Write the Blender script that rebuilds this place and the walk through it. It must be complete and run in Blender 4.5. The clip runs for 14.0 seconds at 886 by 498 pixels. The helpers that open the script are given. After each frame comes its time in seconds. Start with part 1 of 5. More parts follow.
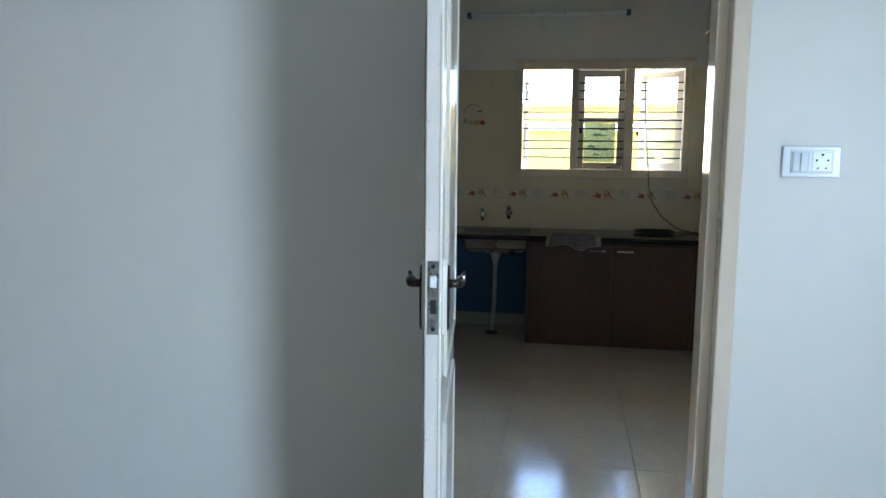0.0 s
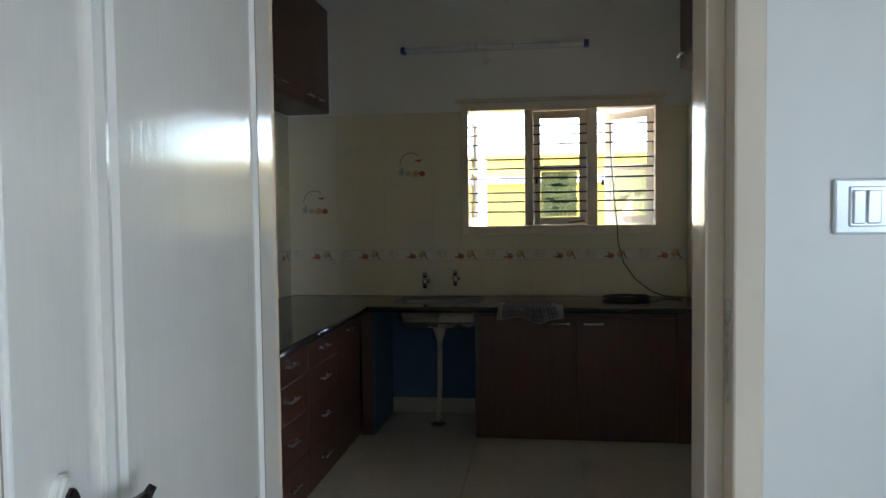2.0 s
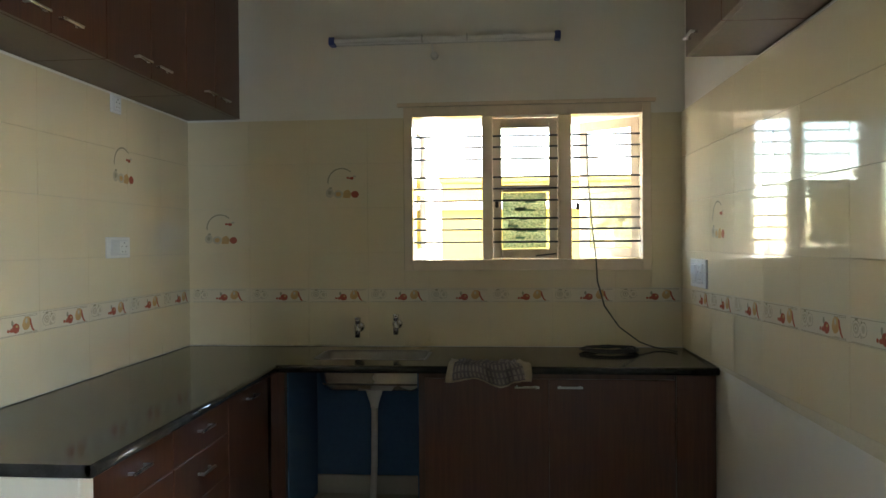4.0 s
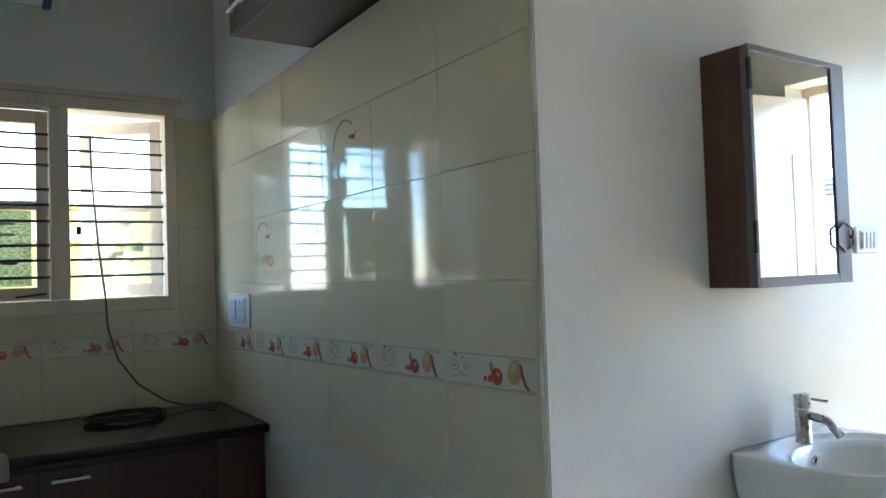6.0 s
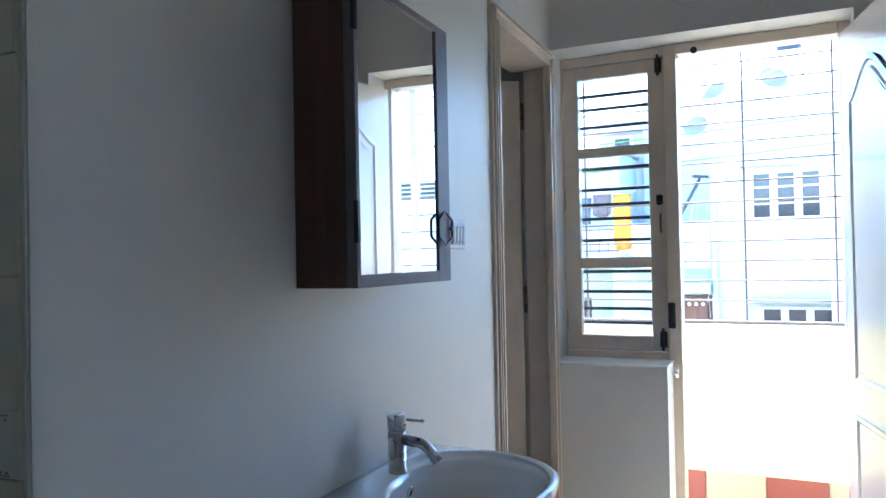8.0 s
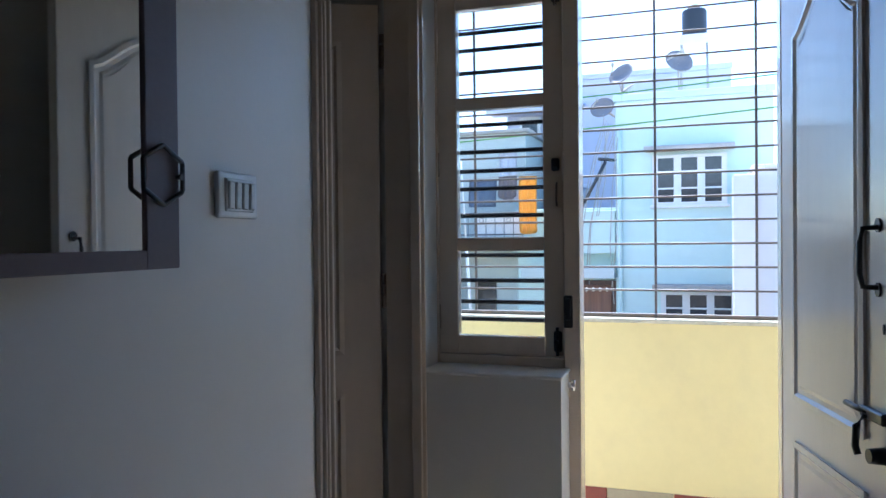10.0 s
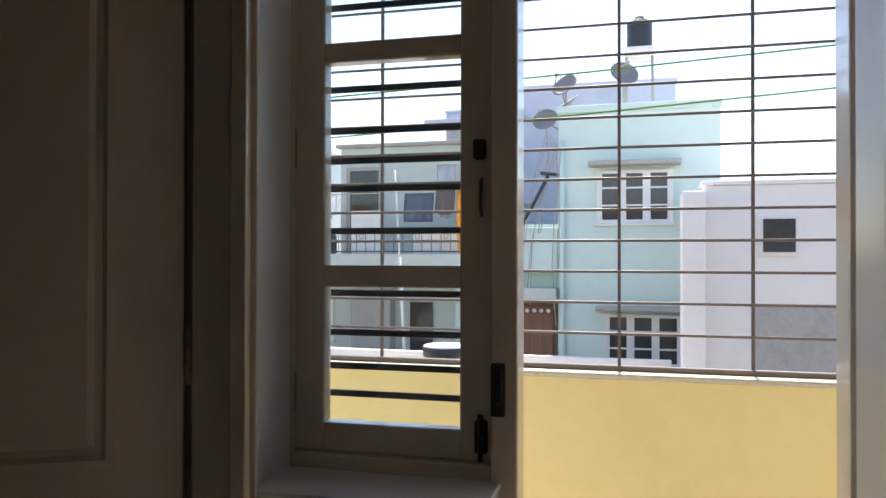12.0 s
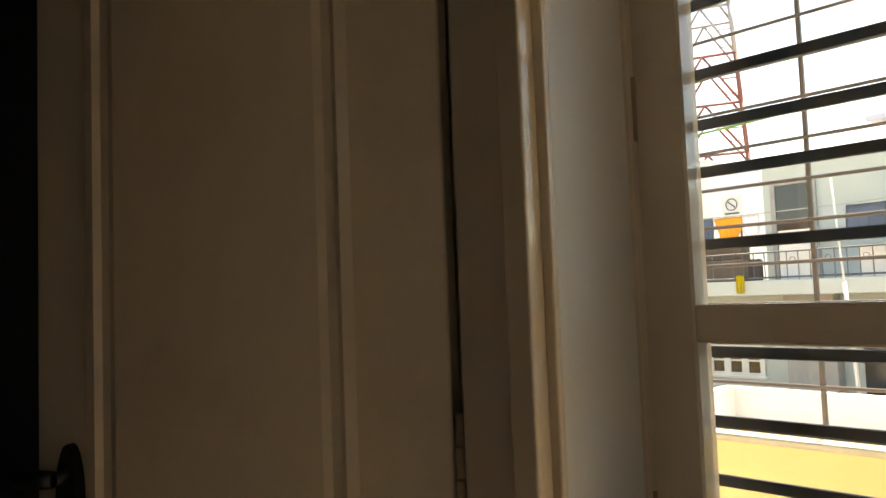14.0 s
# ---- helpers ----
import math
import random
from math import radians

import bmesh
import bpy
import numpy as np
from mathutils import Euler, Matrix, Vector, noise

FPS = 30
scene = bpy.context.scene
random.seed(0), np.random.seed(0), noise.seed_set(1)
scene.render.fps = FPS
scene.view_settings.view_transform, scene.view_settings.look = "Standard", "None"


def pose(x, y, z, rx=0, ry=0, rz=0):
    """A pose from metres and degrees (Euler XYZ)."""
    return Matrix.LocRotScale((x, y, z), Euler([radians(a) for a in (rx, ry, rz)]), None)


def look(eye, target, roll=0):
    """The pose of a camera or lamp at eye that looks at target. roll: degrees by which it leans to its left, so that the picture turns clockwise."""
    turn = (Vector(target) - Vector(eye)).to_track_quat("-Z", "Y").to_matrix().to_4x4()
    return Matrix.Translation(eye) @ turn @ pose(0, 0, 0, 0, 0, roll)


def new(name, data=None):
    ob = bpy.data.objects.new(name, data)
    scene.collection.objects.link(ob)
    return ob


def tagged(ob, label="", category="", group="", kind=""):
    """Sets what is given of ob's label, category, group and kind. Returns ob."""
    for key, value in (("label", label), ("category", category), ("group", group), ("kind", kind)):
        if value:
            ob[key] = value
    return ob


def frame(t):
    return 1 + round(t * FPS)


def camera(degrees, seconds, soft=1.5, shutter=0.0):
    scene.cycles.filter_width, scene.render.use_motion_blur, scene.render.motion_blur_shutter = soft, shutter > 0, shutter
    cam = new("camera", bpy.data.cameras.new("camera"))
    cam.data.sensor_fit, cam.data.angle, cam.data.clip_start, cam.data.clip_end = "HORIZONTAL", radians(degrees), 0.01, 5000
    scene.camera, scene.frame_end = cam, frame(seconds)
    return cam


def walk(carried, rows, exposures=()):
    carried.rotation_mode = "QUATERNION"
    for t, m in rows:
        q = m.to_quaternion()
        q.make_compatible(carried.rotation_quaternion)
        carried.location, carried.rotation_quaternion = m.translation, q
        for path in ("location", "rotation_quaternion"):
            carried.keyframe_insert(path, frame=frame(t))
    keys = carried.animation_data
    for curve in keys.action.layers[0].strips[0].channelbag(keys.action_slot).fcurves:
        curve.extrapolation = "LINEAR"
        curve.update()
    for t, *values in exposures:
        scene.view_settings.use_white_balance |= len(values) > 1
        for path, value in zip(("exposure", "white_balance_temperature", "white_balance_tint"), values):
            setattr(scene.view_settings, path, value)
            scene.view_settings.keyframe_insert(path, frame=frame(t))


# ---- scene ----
cam = camera(62.0, 14.0)
PATH = [
    (0, (0.283, -0.148, 1.351), (-0.047, 1.809, 1.104), 0.6),
    (0.5, (0.344, 0.069, 1.338), (0.173, 2.051, 1.132), -0.1),
    (1, (0.414, 0.305, 1.353), (0.227, 2.293, 1.24), -0.6),
    (1.5, (0.407, 0.547, 1.34), (0.188, 2.532, 1.237), -0.7),
    (2, (0.417, 0.809, 1.343), (0.143, 2.788, 1.252), -0.7),
    (4.3, (0.4, 1.922, 1.364), (0.288, 3.918, 1.36), -0.4),
    (4.5, (0.39, 2.005, 1.363), (0.334, 4.004, 1.372), -0.5),
    (5, (0.354, 2.181, 1.331), (0.569, 4.168, 1.398), -0.8),
    (5.5, (0.366, 2.335, 1.342), (1.093, 4.195, 1.448), -1.6),
    (6, (0.448, 2.469, 1.329), (1.515, 4.159, 1.392), -1.9),
    (6.5, (0.564, 2.563, 1.312), (1.803, 4.131, 1.388), -2.0),
    (7, (0.645, 2.64, 1.312), (2.067, 4.046, 1.358), -1.4),
    (7.5, (0.726, 2.736, 1.321), (2.34, 3.917, 1.339), -1.0),
    (8, (0.819, 2.794, 1.32), (2.625, 3.653, 1.345), -1.1),
    (8.5, (0.975, 2.814, 1.308), (2.826, 3.57, 1.336), -0.8),
    (9, (1.142, 2.839, 1.302), (2.982, 3.625, 1.284), -1.0),
    (11.3, (2.05, 2.929, 1.312), (4.002, 3.363, 1.307), 0.0),
    (11.5, (2.146, 2.95, 1.316), (4.096, 3.395, 1.318), 0.0),
    (12, (2.346, 2.981, 1.33), (4.285, 3.469, 1.348), 0.1),
    (12.5, (2.546, 2.971, 1.322), (4.393, 3.737, 1.391), -1.0),
    (13, (2.688, 2.996, 1.329), (4.35, 4.107, 1.407), -1.7),
    (13.5, (2.814, 3.092, 1.323), (4.356, 4.361, 1.43), -2.1),
    (14, (2.917, 3.162, 1.333), (4.306, 4.596, 1.456), -2.2),
]
EXPOSURES = [
    (0.0, 4.75, 6150, 11), (1.0, 4.5, 6400, 12), (2.0, 4.3, 6550, 13), (4.3, 5.15, 7800, 11), (5.0, 5.25, 7700, 10), (5.5, 4.95, 6450, 8), (6.0, 4.75, 5700, 6),
    (6.5, 4.6, 5300, 6), (7.0, 4.5, 5080, 6), (7.5, 4.3, 5050, 7), (8.0, 3.5, 5050, 8), (8.5, 2.82, 5000, 9), (9.0, 2.4, 5050, 10),
    (11.3, 1.45, 5900, 14), (12.0, 1.35, 6700, 15), (12.5, 1.32, 7500, 15), (13.5, 1.75, 9000, 16), (14.0, 2.05, 9600, 15),
]
walk(cam, [(t, look(eye, target, roll)) for t, eye, target, roll in PATH], EXPOSURES)

# ---- light ----
SUN_EL, SUN_AZ = 57.0, 2.0        # elevation; azimuth counted from +x towards +y
world = bpy.data.worlds.new("sky")
scene.world = world
world.use_nodes = True
wn = world.node_tree.nodes
sky = wn.new("ShaderNodeTexSky")
sky.sky_type, sky.sun_disc = "NISHITA", False
sky.sun_elevation, sky.sun_rotation = radians(SUN_EL), radians(90 - SUN_AZ)
sky.air_density, sky.dust_density, sky.ozone_density = 1.0, 0.25, 1.6
world.node_tree.links.new(sky.outputs[0], wn["Background"].inputs[0])
wn["Background"].inputs[1].default_value = 0.15
sun = new("sun", bpy.data.lights.new("sun", "SUN"))
sun.data.energy, sun.data.angle, sun.data.color = 4.5, radians(0.5), (1.0, 0.95, 0.86)
sun_way = Vector((math.cos(radians(SUN_EL)) * math.cos(radians(SUN_AZ)), math.cos(radians(SUN_EL)) * math.sin(radians(SUN_AZ)), math.sin(radians(SUN_EL))))
sun.matrix_world = look(sun_way * 30, (0, 0, 0))


def window_light(name, eye, target, w, h, energy, color):
    """Sky light that enters by an opening."""
    lamp = new(name, bpy.data.lights.new(name, "AREA"))
    lamp.data.shape, lamp.data.size, lamp.data.size_y = "RECTANGLE", w, h
    lamp.data.energy, lamp.data.color = energy, color
    lamp.matrix_world = look(eye, target)
    return lamp


window_light("bedroom_window_light", (2.34, -1.30, 1.25), (1.0, -0.75, 1.05), 0.6, 1.1, 4.5, (0.55, 0.77, 1.0))

# ---- materials ----
MATS = {}


def mat(name, color, rough=0.5, metal=0.0, vary=0.06, scale=6.0, bump=0.0, bump_scale=60.0, stain=None, stain_amount=0.0, stain_scale=1.2,
        coat=0.0, piece=0.0, stretch=(1, 1, 1), spec=0.5, rough_vary=0.08):
    """A surface with two scales of variation in colour, a fine relief and optional stains."""
    if name in MATS:
        return MATS[name]
    m = bpy.data.materials.new(name)
    m.use_nodes = True
    nt = m.node_tree
    n, l = nt.nodes, nt.links
    b = n["Principled BSDF"]
    b.inputs["Metallic"].default_value = metal
    b.inputs["Coat Weight"].default_value = coat
    b.inputs["Coat Roughness"].default_value = 0.06
    b.inputs["Specular IOR Level"].default_value = spec
    tc = n.new("ShaderNodeTexCoord")
    mp = n.new("ShaderNodeMapping")
    mp.inputs["Scale"].default_value = stretch
    l.new(tc.outputs["Object"], mp.inputs[0])
    fine = n.new("ShaderNodeTexNoise")
    fine.inputs["Scale"].default_value, fine.inputs["Detail"].default_value = scale * 7, 6
    wide = n.new("ShaderNodeTexNoise")
    wide.inputs["Scale"].default_value, wide.inputs["Detail"].default_value = scale * 0.5, 3
    for t in (fine, wide):
        l.new(mp.outputs[0], t.inputs["Vector"])
    add = n.new("ShaderNodeMath")
    add.operation = "ADD"
    l.new(fine.outputs["Fac"], add.inputs[0])
    l.new(wide.outputs["Fac"], add.inputs[1])
    ramp = n.new("ShaderNodeMapRange")
    ramp.inputs["From Min"].default_value, ramp.inputs["From Max"].default_value = 0.6, 1.4
    ramp.inputs["To Min"].default_value, ramp.inputs["To Max"].default_value = 1 - vary, 1 + vary
    l.new(add.outputs[0], ramp.inputs["Value"])
    last = ramp.outputs[0]
    if piece:
        info = n.new("ShaderNodeObjectInfo")
        pr = n.new("ShaderNodeMapRange")
        pr.inputs["To Min"].default_value, pr.inputs["To Max"].default_value = 1 - piece, 1 + piece
        l.new(info.outputs["Random"], pr.inputs["Value"])
        mul = n.new("ShaderNodeMath")
        mul.operation = "MULTIPLY"
        l.new(last, mul.inputs[0])
        l.new(pr.outputs[0], mul.inputs[1])
        last = mul.outputs[0]
    tint = n.new("ShaderNodeVectorMath")
    tint.operation = "SCALE"
    tint.inputs[0].default_value = color
    l.new(last, tint.inputs["Scale"])
    out = tint.outputs[0]
    if stain:
        st = n.new("ShaderNodeTexNoise")
        st.inputs["Scale"].default_value, st.inputs["Detail"].default_value, st.inputs["Roughness"].default_value = stain_scale, 8, 0.65
        l.new(tc.outputs["Object"], st.inputs["Vector"])
        sr = n.new("ShaderNodeMapRange")
        sr.inputs["From Min"].default_value, sr.inputs["From Max"].default_value = 0.52, 0.75
        sr.inputs["To Max"].default_value = stain_amount
        l.new(st.outputs["Fac"], sr.inputs["Value"])
        mix = n.new("ShaderNodeMix")
        mix.data_type = "RGBA"
        l.new(sr.outputs[0], mix.inputs[0])
        l.new(out, mix.inputs[6])
        mix.inputs[7].default_value = (*stain, 1)
        out = mix.outputs[2]
    l.new(out, b.inputs["Base Color"])
    rr = n.new("ShaderNodeMapRange")
    rr.inputs["To Min"].default_value, rr.inputs["To Max"].default_value = max(0.02, rough - rough_vary), min(1, rough + rough_vary)
    l.new(wide.outputs["Fac"], rr.inputs["Value"])
    l.new(rr.outputs[0], b.inputs["Roughness"])
    if bump:
        bn = n.new("ShaderNodeTexNoise")
        bn.inputs["Scale"].default_value, bn.inputs["Detail"].default_value = bump_scale, 4
        l.new(mp.outputs[0], bn.inputs["Vector"])
        bp = n.new("ShaderNodeBump")
        bp.inputs["Strength"].default_value, bp.inputs["Distance"].default_value = bump, 0.004
        l.new(bn.outputs["Fac"], bp.inputs["Height"])
        l.new(bp.outputs[0], b.inputs["Normal"])
    MATS[name] = m
    return m


def wood(name, dark, light, rough=0.35, scale=3.0, coat=0.15):
    """Laminate or veneer with grain along z."""
    if name in MATS:
        return MATS[name]
    m = bpy.data.materials.new(name)
    m.use_nodes = True
    n, l = m.node_tree.nodes, m.node_tree.links
    b = n["Principled BSDF"]
    tc, mp = n.new("ShaderNodeTexCoord"), n.new("ShaderNodeMapping")
    mp.inputs["Scale"].default_value = (14 * scale, 14 * scale, 0.7 * scale)
    l.new(tc.outputs["Object"], mp.inputs[0])
    g = n.new("ShaderNodeTexNoise")
    g.inputs["Scale"].default_value, g.inputs["Detail"].default_value, g.inputs["Distortion"].default_value = 1.6, 7, 0.6
    l.new(mp.outputs[0], g.inputs["Vector"])
    r = n.new("ShaderNodeValToRGB")
    r.color_ramp.elements[0].position, r.color_ramp.elements[1].position = 0.3, 0.72
    r.color_ramp.elements[0].color, r.color_ramp.elements[1].color = (*dark, 1), (*light, 1)
    l.new(g.outputs["Fac"], r.inputs[0])
    l.new(r.outputs[0], b.inputs["Base Color"])
    b.inputs["Roughness"].default_value, b.inputs["Coat Weight"].default_value = rough, coat
    bp = n.new("ShaderNodeBump")
    bp.inputs["Strength"].default_value, bp.inputs["Distance"].default_value = 0.12, 0.002
    l.new(g.outputs["Fac"], bp.inputs["Height"])
    l.new(bp.outputs[0], b.inputs["Normal"])
    MATS[name] = m
    return m


def glass(name, tint=(0.96, 0.98, 0.97), rough=0.0):
    if name in MATS:
        return MATS[name]
    m = bpy.data.materials.new(name)
    m.use_nodes = True
    n, l = m.node_tree.nodes, m.node_tree.links
    n.remove(n["Principled BSDF"])
    tr, gl, mx, fr = n.new("ShaderNodeBsdfTransparent"), n.new("ShaderNodeBsdfGlossy"), n.new("ShaderNodeMixShader"), n.new("ShaderNodeFresnel")
    tr.inputs[0].default_value = (*tint, 1)
    gl.inputs["Roughness"].default_value = rough
    fr.inputs[0].default_value = 1.45
    l.new(fr.outputs[0], mx.inputs[0])
    l.new(tr.outputs[0], mx.inputs[1])
    l.new(gl.outputs[0], mx.inputs[2])
    l.new(mx.outputs[0], n["Material Output"].inputs[0])
    MATS[name] = m
    return m


M_WALL = mat("wall_paint_white", (0.76, 0.725, 0.665), 0.42, vary=0.02, scale=2.0, bump=0.10, bump_scale=35, stain=(0.62, 0.60, 0.55), stain_amount=0.12, spec=0.4)
M_CEIL = mat("ceiling_paint", (0.80, 0.79, 0.76), 0.8, vary=0.02, bump=0.06, bump_scale=50)
M_DOOR = mat("door_enamel_cream", (0.74, 0.685, 0.615), 0.13, vary=0.03, scale=3.0, bump=0.09, bump_scale=75, stretch=(1.6, 1.6, 0.2), stain=(0.52, 0.46, 0.38), stain_amount=0.18, stain_scale=5, rough_vary=0.05)
M_FRAME = mat("frame_enamel_cream", (0.75, 0.625, 0.495), 0.12, vary=0.04, scale=4.0, bump=0.07, bump_scale=40, stretch=(1, 1, 0.2), stain=(0.42, 0.34, 0.25), stain_amount=0.22, stain_scale=7)
M_TILE = mat("wall_tile_cream", (0.70, 0.61, 0.44), 0.055, vary=0.012, scale=2.0, bump=0.012, bump_scale=9, piece=0.006, rough_vary=0.02, spec=0.14)
M_BORDER = mat("border_tile_ivory", (0.71, 0.64, 0.51), 0.07, vary=0.02, scale=6, piece=0.02, rough_vary=0.02)
M_GROUT = mat("grout", (0.62, 0.56, 0.44), 0.8, vary=0.08, scale=10)
M_RED = mat("print_red", (0.43, 0.12, 0.08), 0.1, vary=0.2, scale=60)
M_ORANGE = mat("print_orange", (0.58, 0.37, 0.18), 0.1, vary=0.2, scale=60)
M_GREY = mat("print_grey_green", (0.36, 0.33, 0.25), 0.1, vary=0.2, scale=60)
M_PALE = mat("print_pale", (0.54, 0.485, 0.375), 0.1, vary=0.12, scale=60)
M_FGROUT = mat("floor_joint", (0.44, 0.38, 0.30), 0.6, vary=0.08)
# lighter copy of the sink steel: light reflected from below put into its colour
M_STEEL2 = mat("sink_steel_lit_underside", (0.72, 0.70, 0.68), 0.26, metal=1, vary=0.06, scale=8)
M_FLOOR = mat("floor_tile_beige", (0.50, 0.435, 0.345), 0.14, vary=0.10, scale=5, bump=0.02, bump_scale=14, piece=0.03, stain=(0.36, 0.31, 0.25), stain_amount=0.25, stain_scale=3)
M_CAB = wood("cabinet_laminate_brown", (0.068, 0.021, 0.011), (0.100, 0.035, 0.018), 0.40, coat=0.06)
M_CABEDGE = wood("cabinet_edge_dark", (0.05, 0.020, 0.012), (0.085, 0.034, 0.020), 0.4)
M_MIRWOOD = wood("mirror_cabinet_brown", (0.085, 0.030, 0.019), (0.125, 0.048, 0.029), 0.3, 2.0)
M_MIRFRAME = mat("mirror_frame_grey_brown", (0.16, 0.12, 0.125), 0.5, vary=0.08, scale=20)
M_GRANITE = mat("granite_black", (0.028, 0.027, 0.027), 0.10, vary=0.5, scale=45, rough_vary=0.03)
# used sink steel, the darker copy, toned down for the bowl's shaded inside
M_SINK = mat("sink_steel_used", (0.21, 0.20, 0.195), 0.30, metal=1, vary=0.12, scale=9, stain=(0.16, 0.15, 0.14), stain_amount=0.5, stain_scale=8)
# unseen bedroom walls: dark tan added to weaken and warm the bounced light
M_BEDFAR = mat("bedroom_wall_dim_bounce", (0.20, 0.145, 0.095), 0.6, vary=0.03, bump=0.08)
M_STEEL = mat("brushed_steel", (0.52, 0.51, 0.50), 0.28, metal=1, vary=0.08, scale=8, stretch=(1, 12, 12))
M_CHROME = mat("chrome", (0.62, 0.62, 0.63), 0.12, metal=1, vary=0.04, scale=8)
M_PIPE = mat("pipe_plastic_grey", (0.55, 0.53, 0.50), 0.4, vary=0.08, scale=12)
M_BLUE = mat("blue_distemper", (0.045, 0.125, 0.235), 0.7, vary=0.12, scale=6, bump=0.15)
M_SKIRT = mat("skirting_tile", (0.45, 0.41, 0.34), 0.2, vary=0.06, scale=8)
M_PLASTIC = mat("switch_plastic_white", (0.78, 0.78, 0.78), 0.22, vary=0.02, scale=10)
M_PLASTIC2 = mat("switch_plastic_rocker", (0.70, 0.71, 0.73), 0.18, vary=0.02, scale=10)
M_HOLE = mat("dark_hole", (0.012, 0.012, 0.012), 0.6, vary=0.1)
M_BLACK = mat("black_metal", (0.018, 0.017, 0.018), 0.35, vary=0.2, scale=30, rough_vary=0.12)
M_BRONZE = mat("dark_bronze_handle", (0.035, 0.024, 0.022), 0.28, metal=0.5, vary=0.2, scale=30)
M_BAR = mat("bar_dark_paint", (0.035, 0.035, 0.04), 0.35, vary=0.25, scale=30, bump=0.2)
M_GRILLE = mat("grille_grey_brown", (0.12, 0.10, 0.088), 0.5, vary=0.2, scale=25, stain=(0.25, 0.12, 0.06), stain_amount=0.6, stain_scale=9)
M_CERAMIC = mat("white_ceramic", (0.82, 0.81, 0.785), 0.06, vary=0.01, scale=4, coat=0.4, rough_vary=0.02)
M_TUBE = mat("tube_glass_white", (0.80, 0.80, 0.78), 0.25, vary=0.02)
M_BLUECAP = mat("tube_cap_blue", (0.05, 0.08, 0.28), 0.4)
M_CABLE = mat("cable_grey", (0.10, 0.095, 0.08), 0.5, vary=0.1)
M_CLOTH = mat("cloth_grey_check", (0.33, 0.30, 0.285), 0.95, vary=0.25, scale=30, bump=0.4, bump_scale=300)
M_CLOTH2 = mat("cloth_dark_stripe", (0.20, 0.18, 0.19), 0.95, vary=0.2, scale=30)
M_CLOTH3 = mat("cloth_beige_hem", (0.46, 0.40, 0.31), 0.95, vary=0.2, scale=30)
M_YELLOW = mat("parapet_yellow_paint", (0.83, 0.70, 0.33), 0.6, vary=0.03, scale=3, bump=0.12, bump_scale=40, stain=(0.66, 0.55, 0.30), stain_amount=0.3, stain_scale=2.5)
M_STONE = mat("parapet_coping", (0.62, 0.57, 0.44), 0.8, vary=0.12, scale=9, bump=0.3, stain=(0.34, 0.29, 0.22), stain_amount=0.5, stain_scale=5)
M_TERRA = mat("dado_tile_red", (0.24, 0.05, 0.028), 0.3, vary=0.08, scale=12, piece=0.06)
M_DADO = mat("dado_tile_beige", (0.40, 0.33, 0.21), 0.3, vary=0.08, scale=12, piece=0.06)
M_PAPER_G = mat("newspaper_print_green", (0.16, 0.26, 0.18), 0.85, vary=0.25, scale=30)
M_GLASS = glass("window_glass")
M_MIRROR = mat("mirror_silver", (0.90, 0.91, 0.90), 0.02, metal=1, vary=0.005, rough_vary=0.0)
M_MINT = mat("plaster_mint", (0.58, 0.70, 0.645), 0.85, vary=0.04, scale=0.8, bump=0.3, bump_scale=20, stain=(0.40, 0.47, 0.42), stain_amount=0.5, stain_scale=0.7)
M_LAVENDER = mat("plaster_lavender", (0.52, 0.53, 0.63), 0.85, vary=0.05, scale=0.8, stain=(0.32, 0.33, 0.40), stain_amount=0.5, stain_scale=0.6)
M_CREAM = mat("plaster_cream", (0.78, 0.73, 0.68), 0.85, vary=0.04, scale=0.6, stain=(0.55, 0.48, 0.42), stain_amount=0.35, stain_scale=0.6)
M_GREYGREEN = mat("plaster_grey_green", (0.52, 0.56, 0.52), 0.85, vary=0.06, scale=0.8, stain=(0.30, 0.31, 0.28), stain_amount=0.6, stain_scale=0.7)
M_CONC = mat("concrete_weathered", (0.40, 0.38, 0.35), 0.9, vary=0.15, scale=3, bump=0.3, stain=(0.20, 0.18, 0.16), stain_amount=0.6, stain_scale=1.5)
M_WINWHITE = mat("outside_window_white", (0.72, 0.71, 0.68), 0.5, vary=0.06, scale=5)
# dark tone of panes; on the doorway sheets it stands for inner shade
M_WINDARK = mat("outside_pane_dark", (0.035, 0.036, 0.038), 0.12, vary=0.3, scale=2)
M_BROWNDOOR = wood("outside_door_brown", (0.11, 0.040, 0.020), (0.20, 0.08, 0.04), 0.4, 0.8)
M_TANK = mat("water_tank_black", (0.022, 0.026, 0.034), 0.45, vary=0.15, scale=5)
M_DISH = mat("dish_grey", (0.22, 0.205, 0.20), 0.6, vary=0.12, scale=4)
M_PINK = mat("pink_cloth", (0.62, 0.06, 0.20), 0.9, vary=0.1)
M_ORANGECLOTH = mat("orange_cloth", (0.72, 0.38, 0.07), 0.9, vary=0.1)
M_WHITECLOTH = mat("white_cloth", (0.70, 0.70, 0.76), 0.9, vary=0.1)
M_BLUECLOTH = mat("slate_blue_cloth", (0.14, 0.18, 0.25), 0.9, vary=0.2, scale=8)
M_TOWER_R = mat("tower_red", (0.24, 0.075, 0.06), 0.6, vary=0.1)
M_TOWER_W = mat("tower_white", (0.36, 0.32, 0.31), 0.6, vary=0.1)
M_TOWER_D = mat("tower_cables", (0.07, 0.08, 0.10), 0.6, vary=0.1)
M_RAIL = mat("railing_dark_steel", (0.12, 0.12, 0.12), 0.6, vary=0.15, scale=8)
M_LUMBER = mat("old_brown_lumber", (0.13, 0.095, 0.075), 0.9, vary=0.35, scale=6)
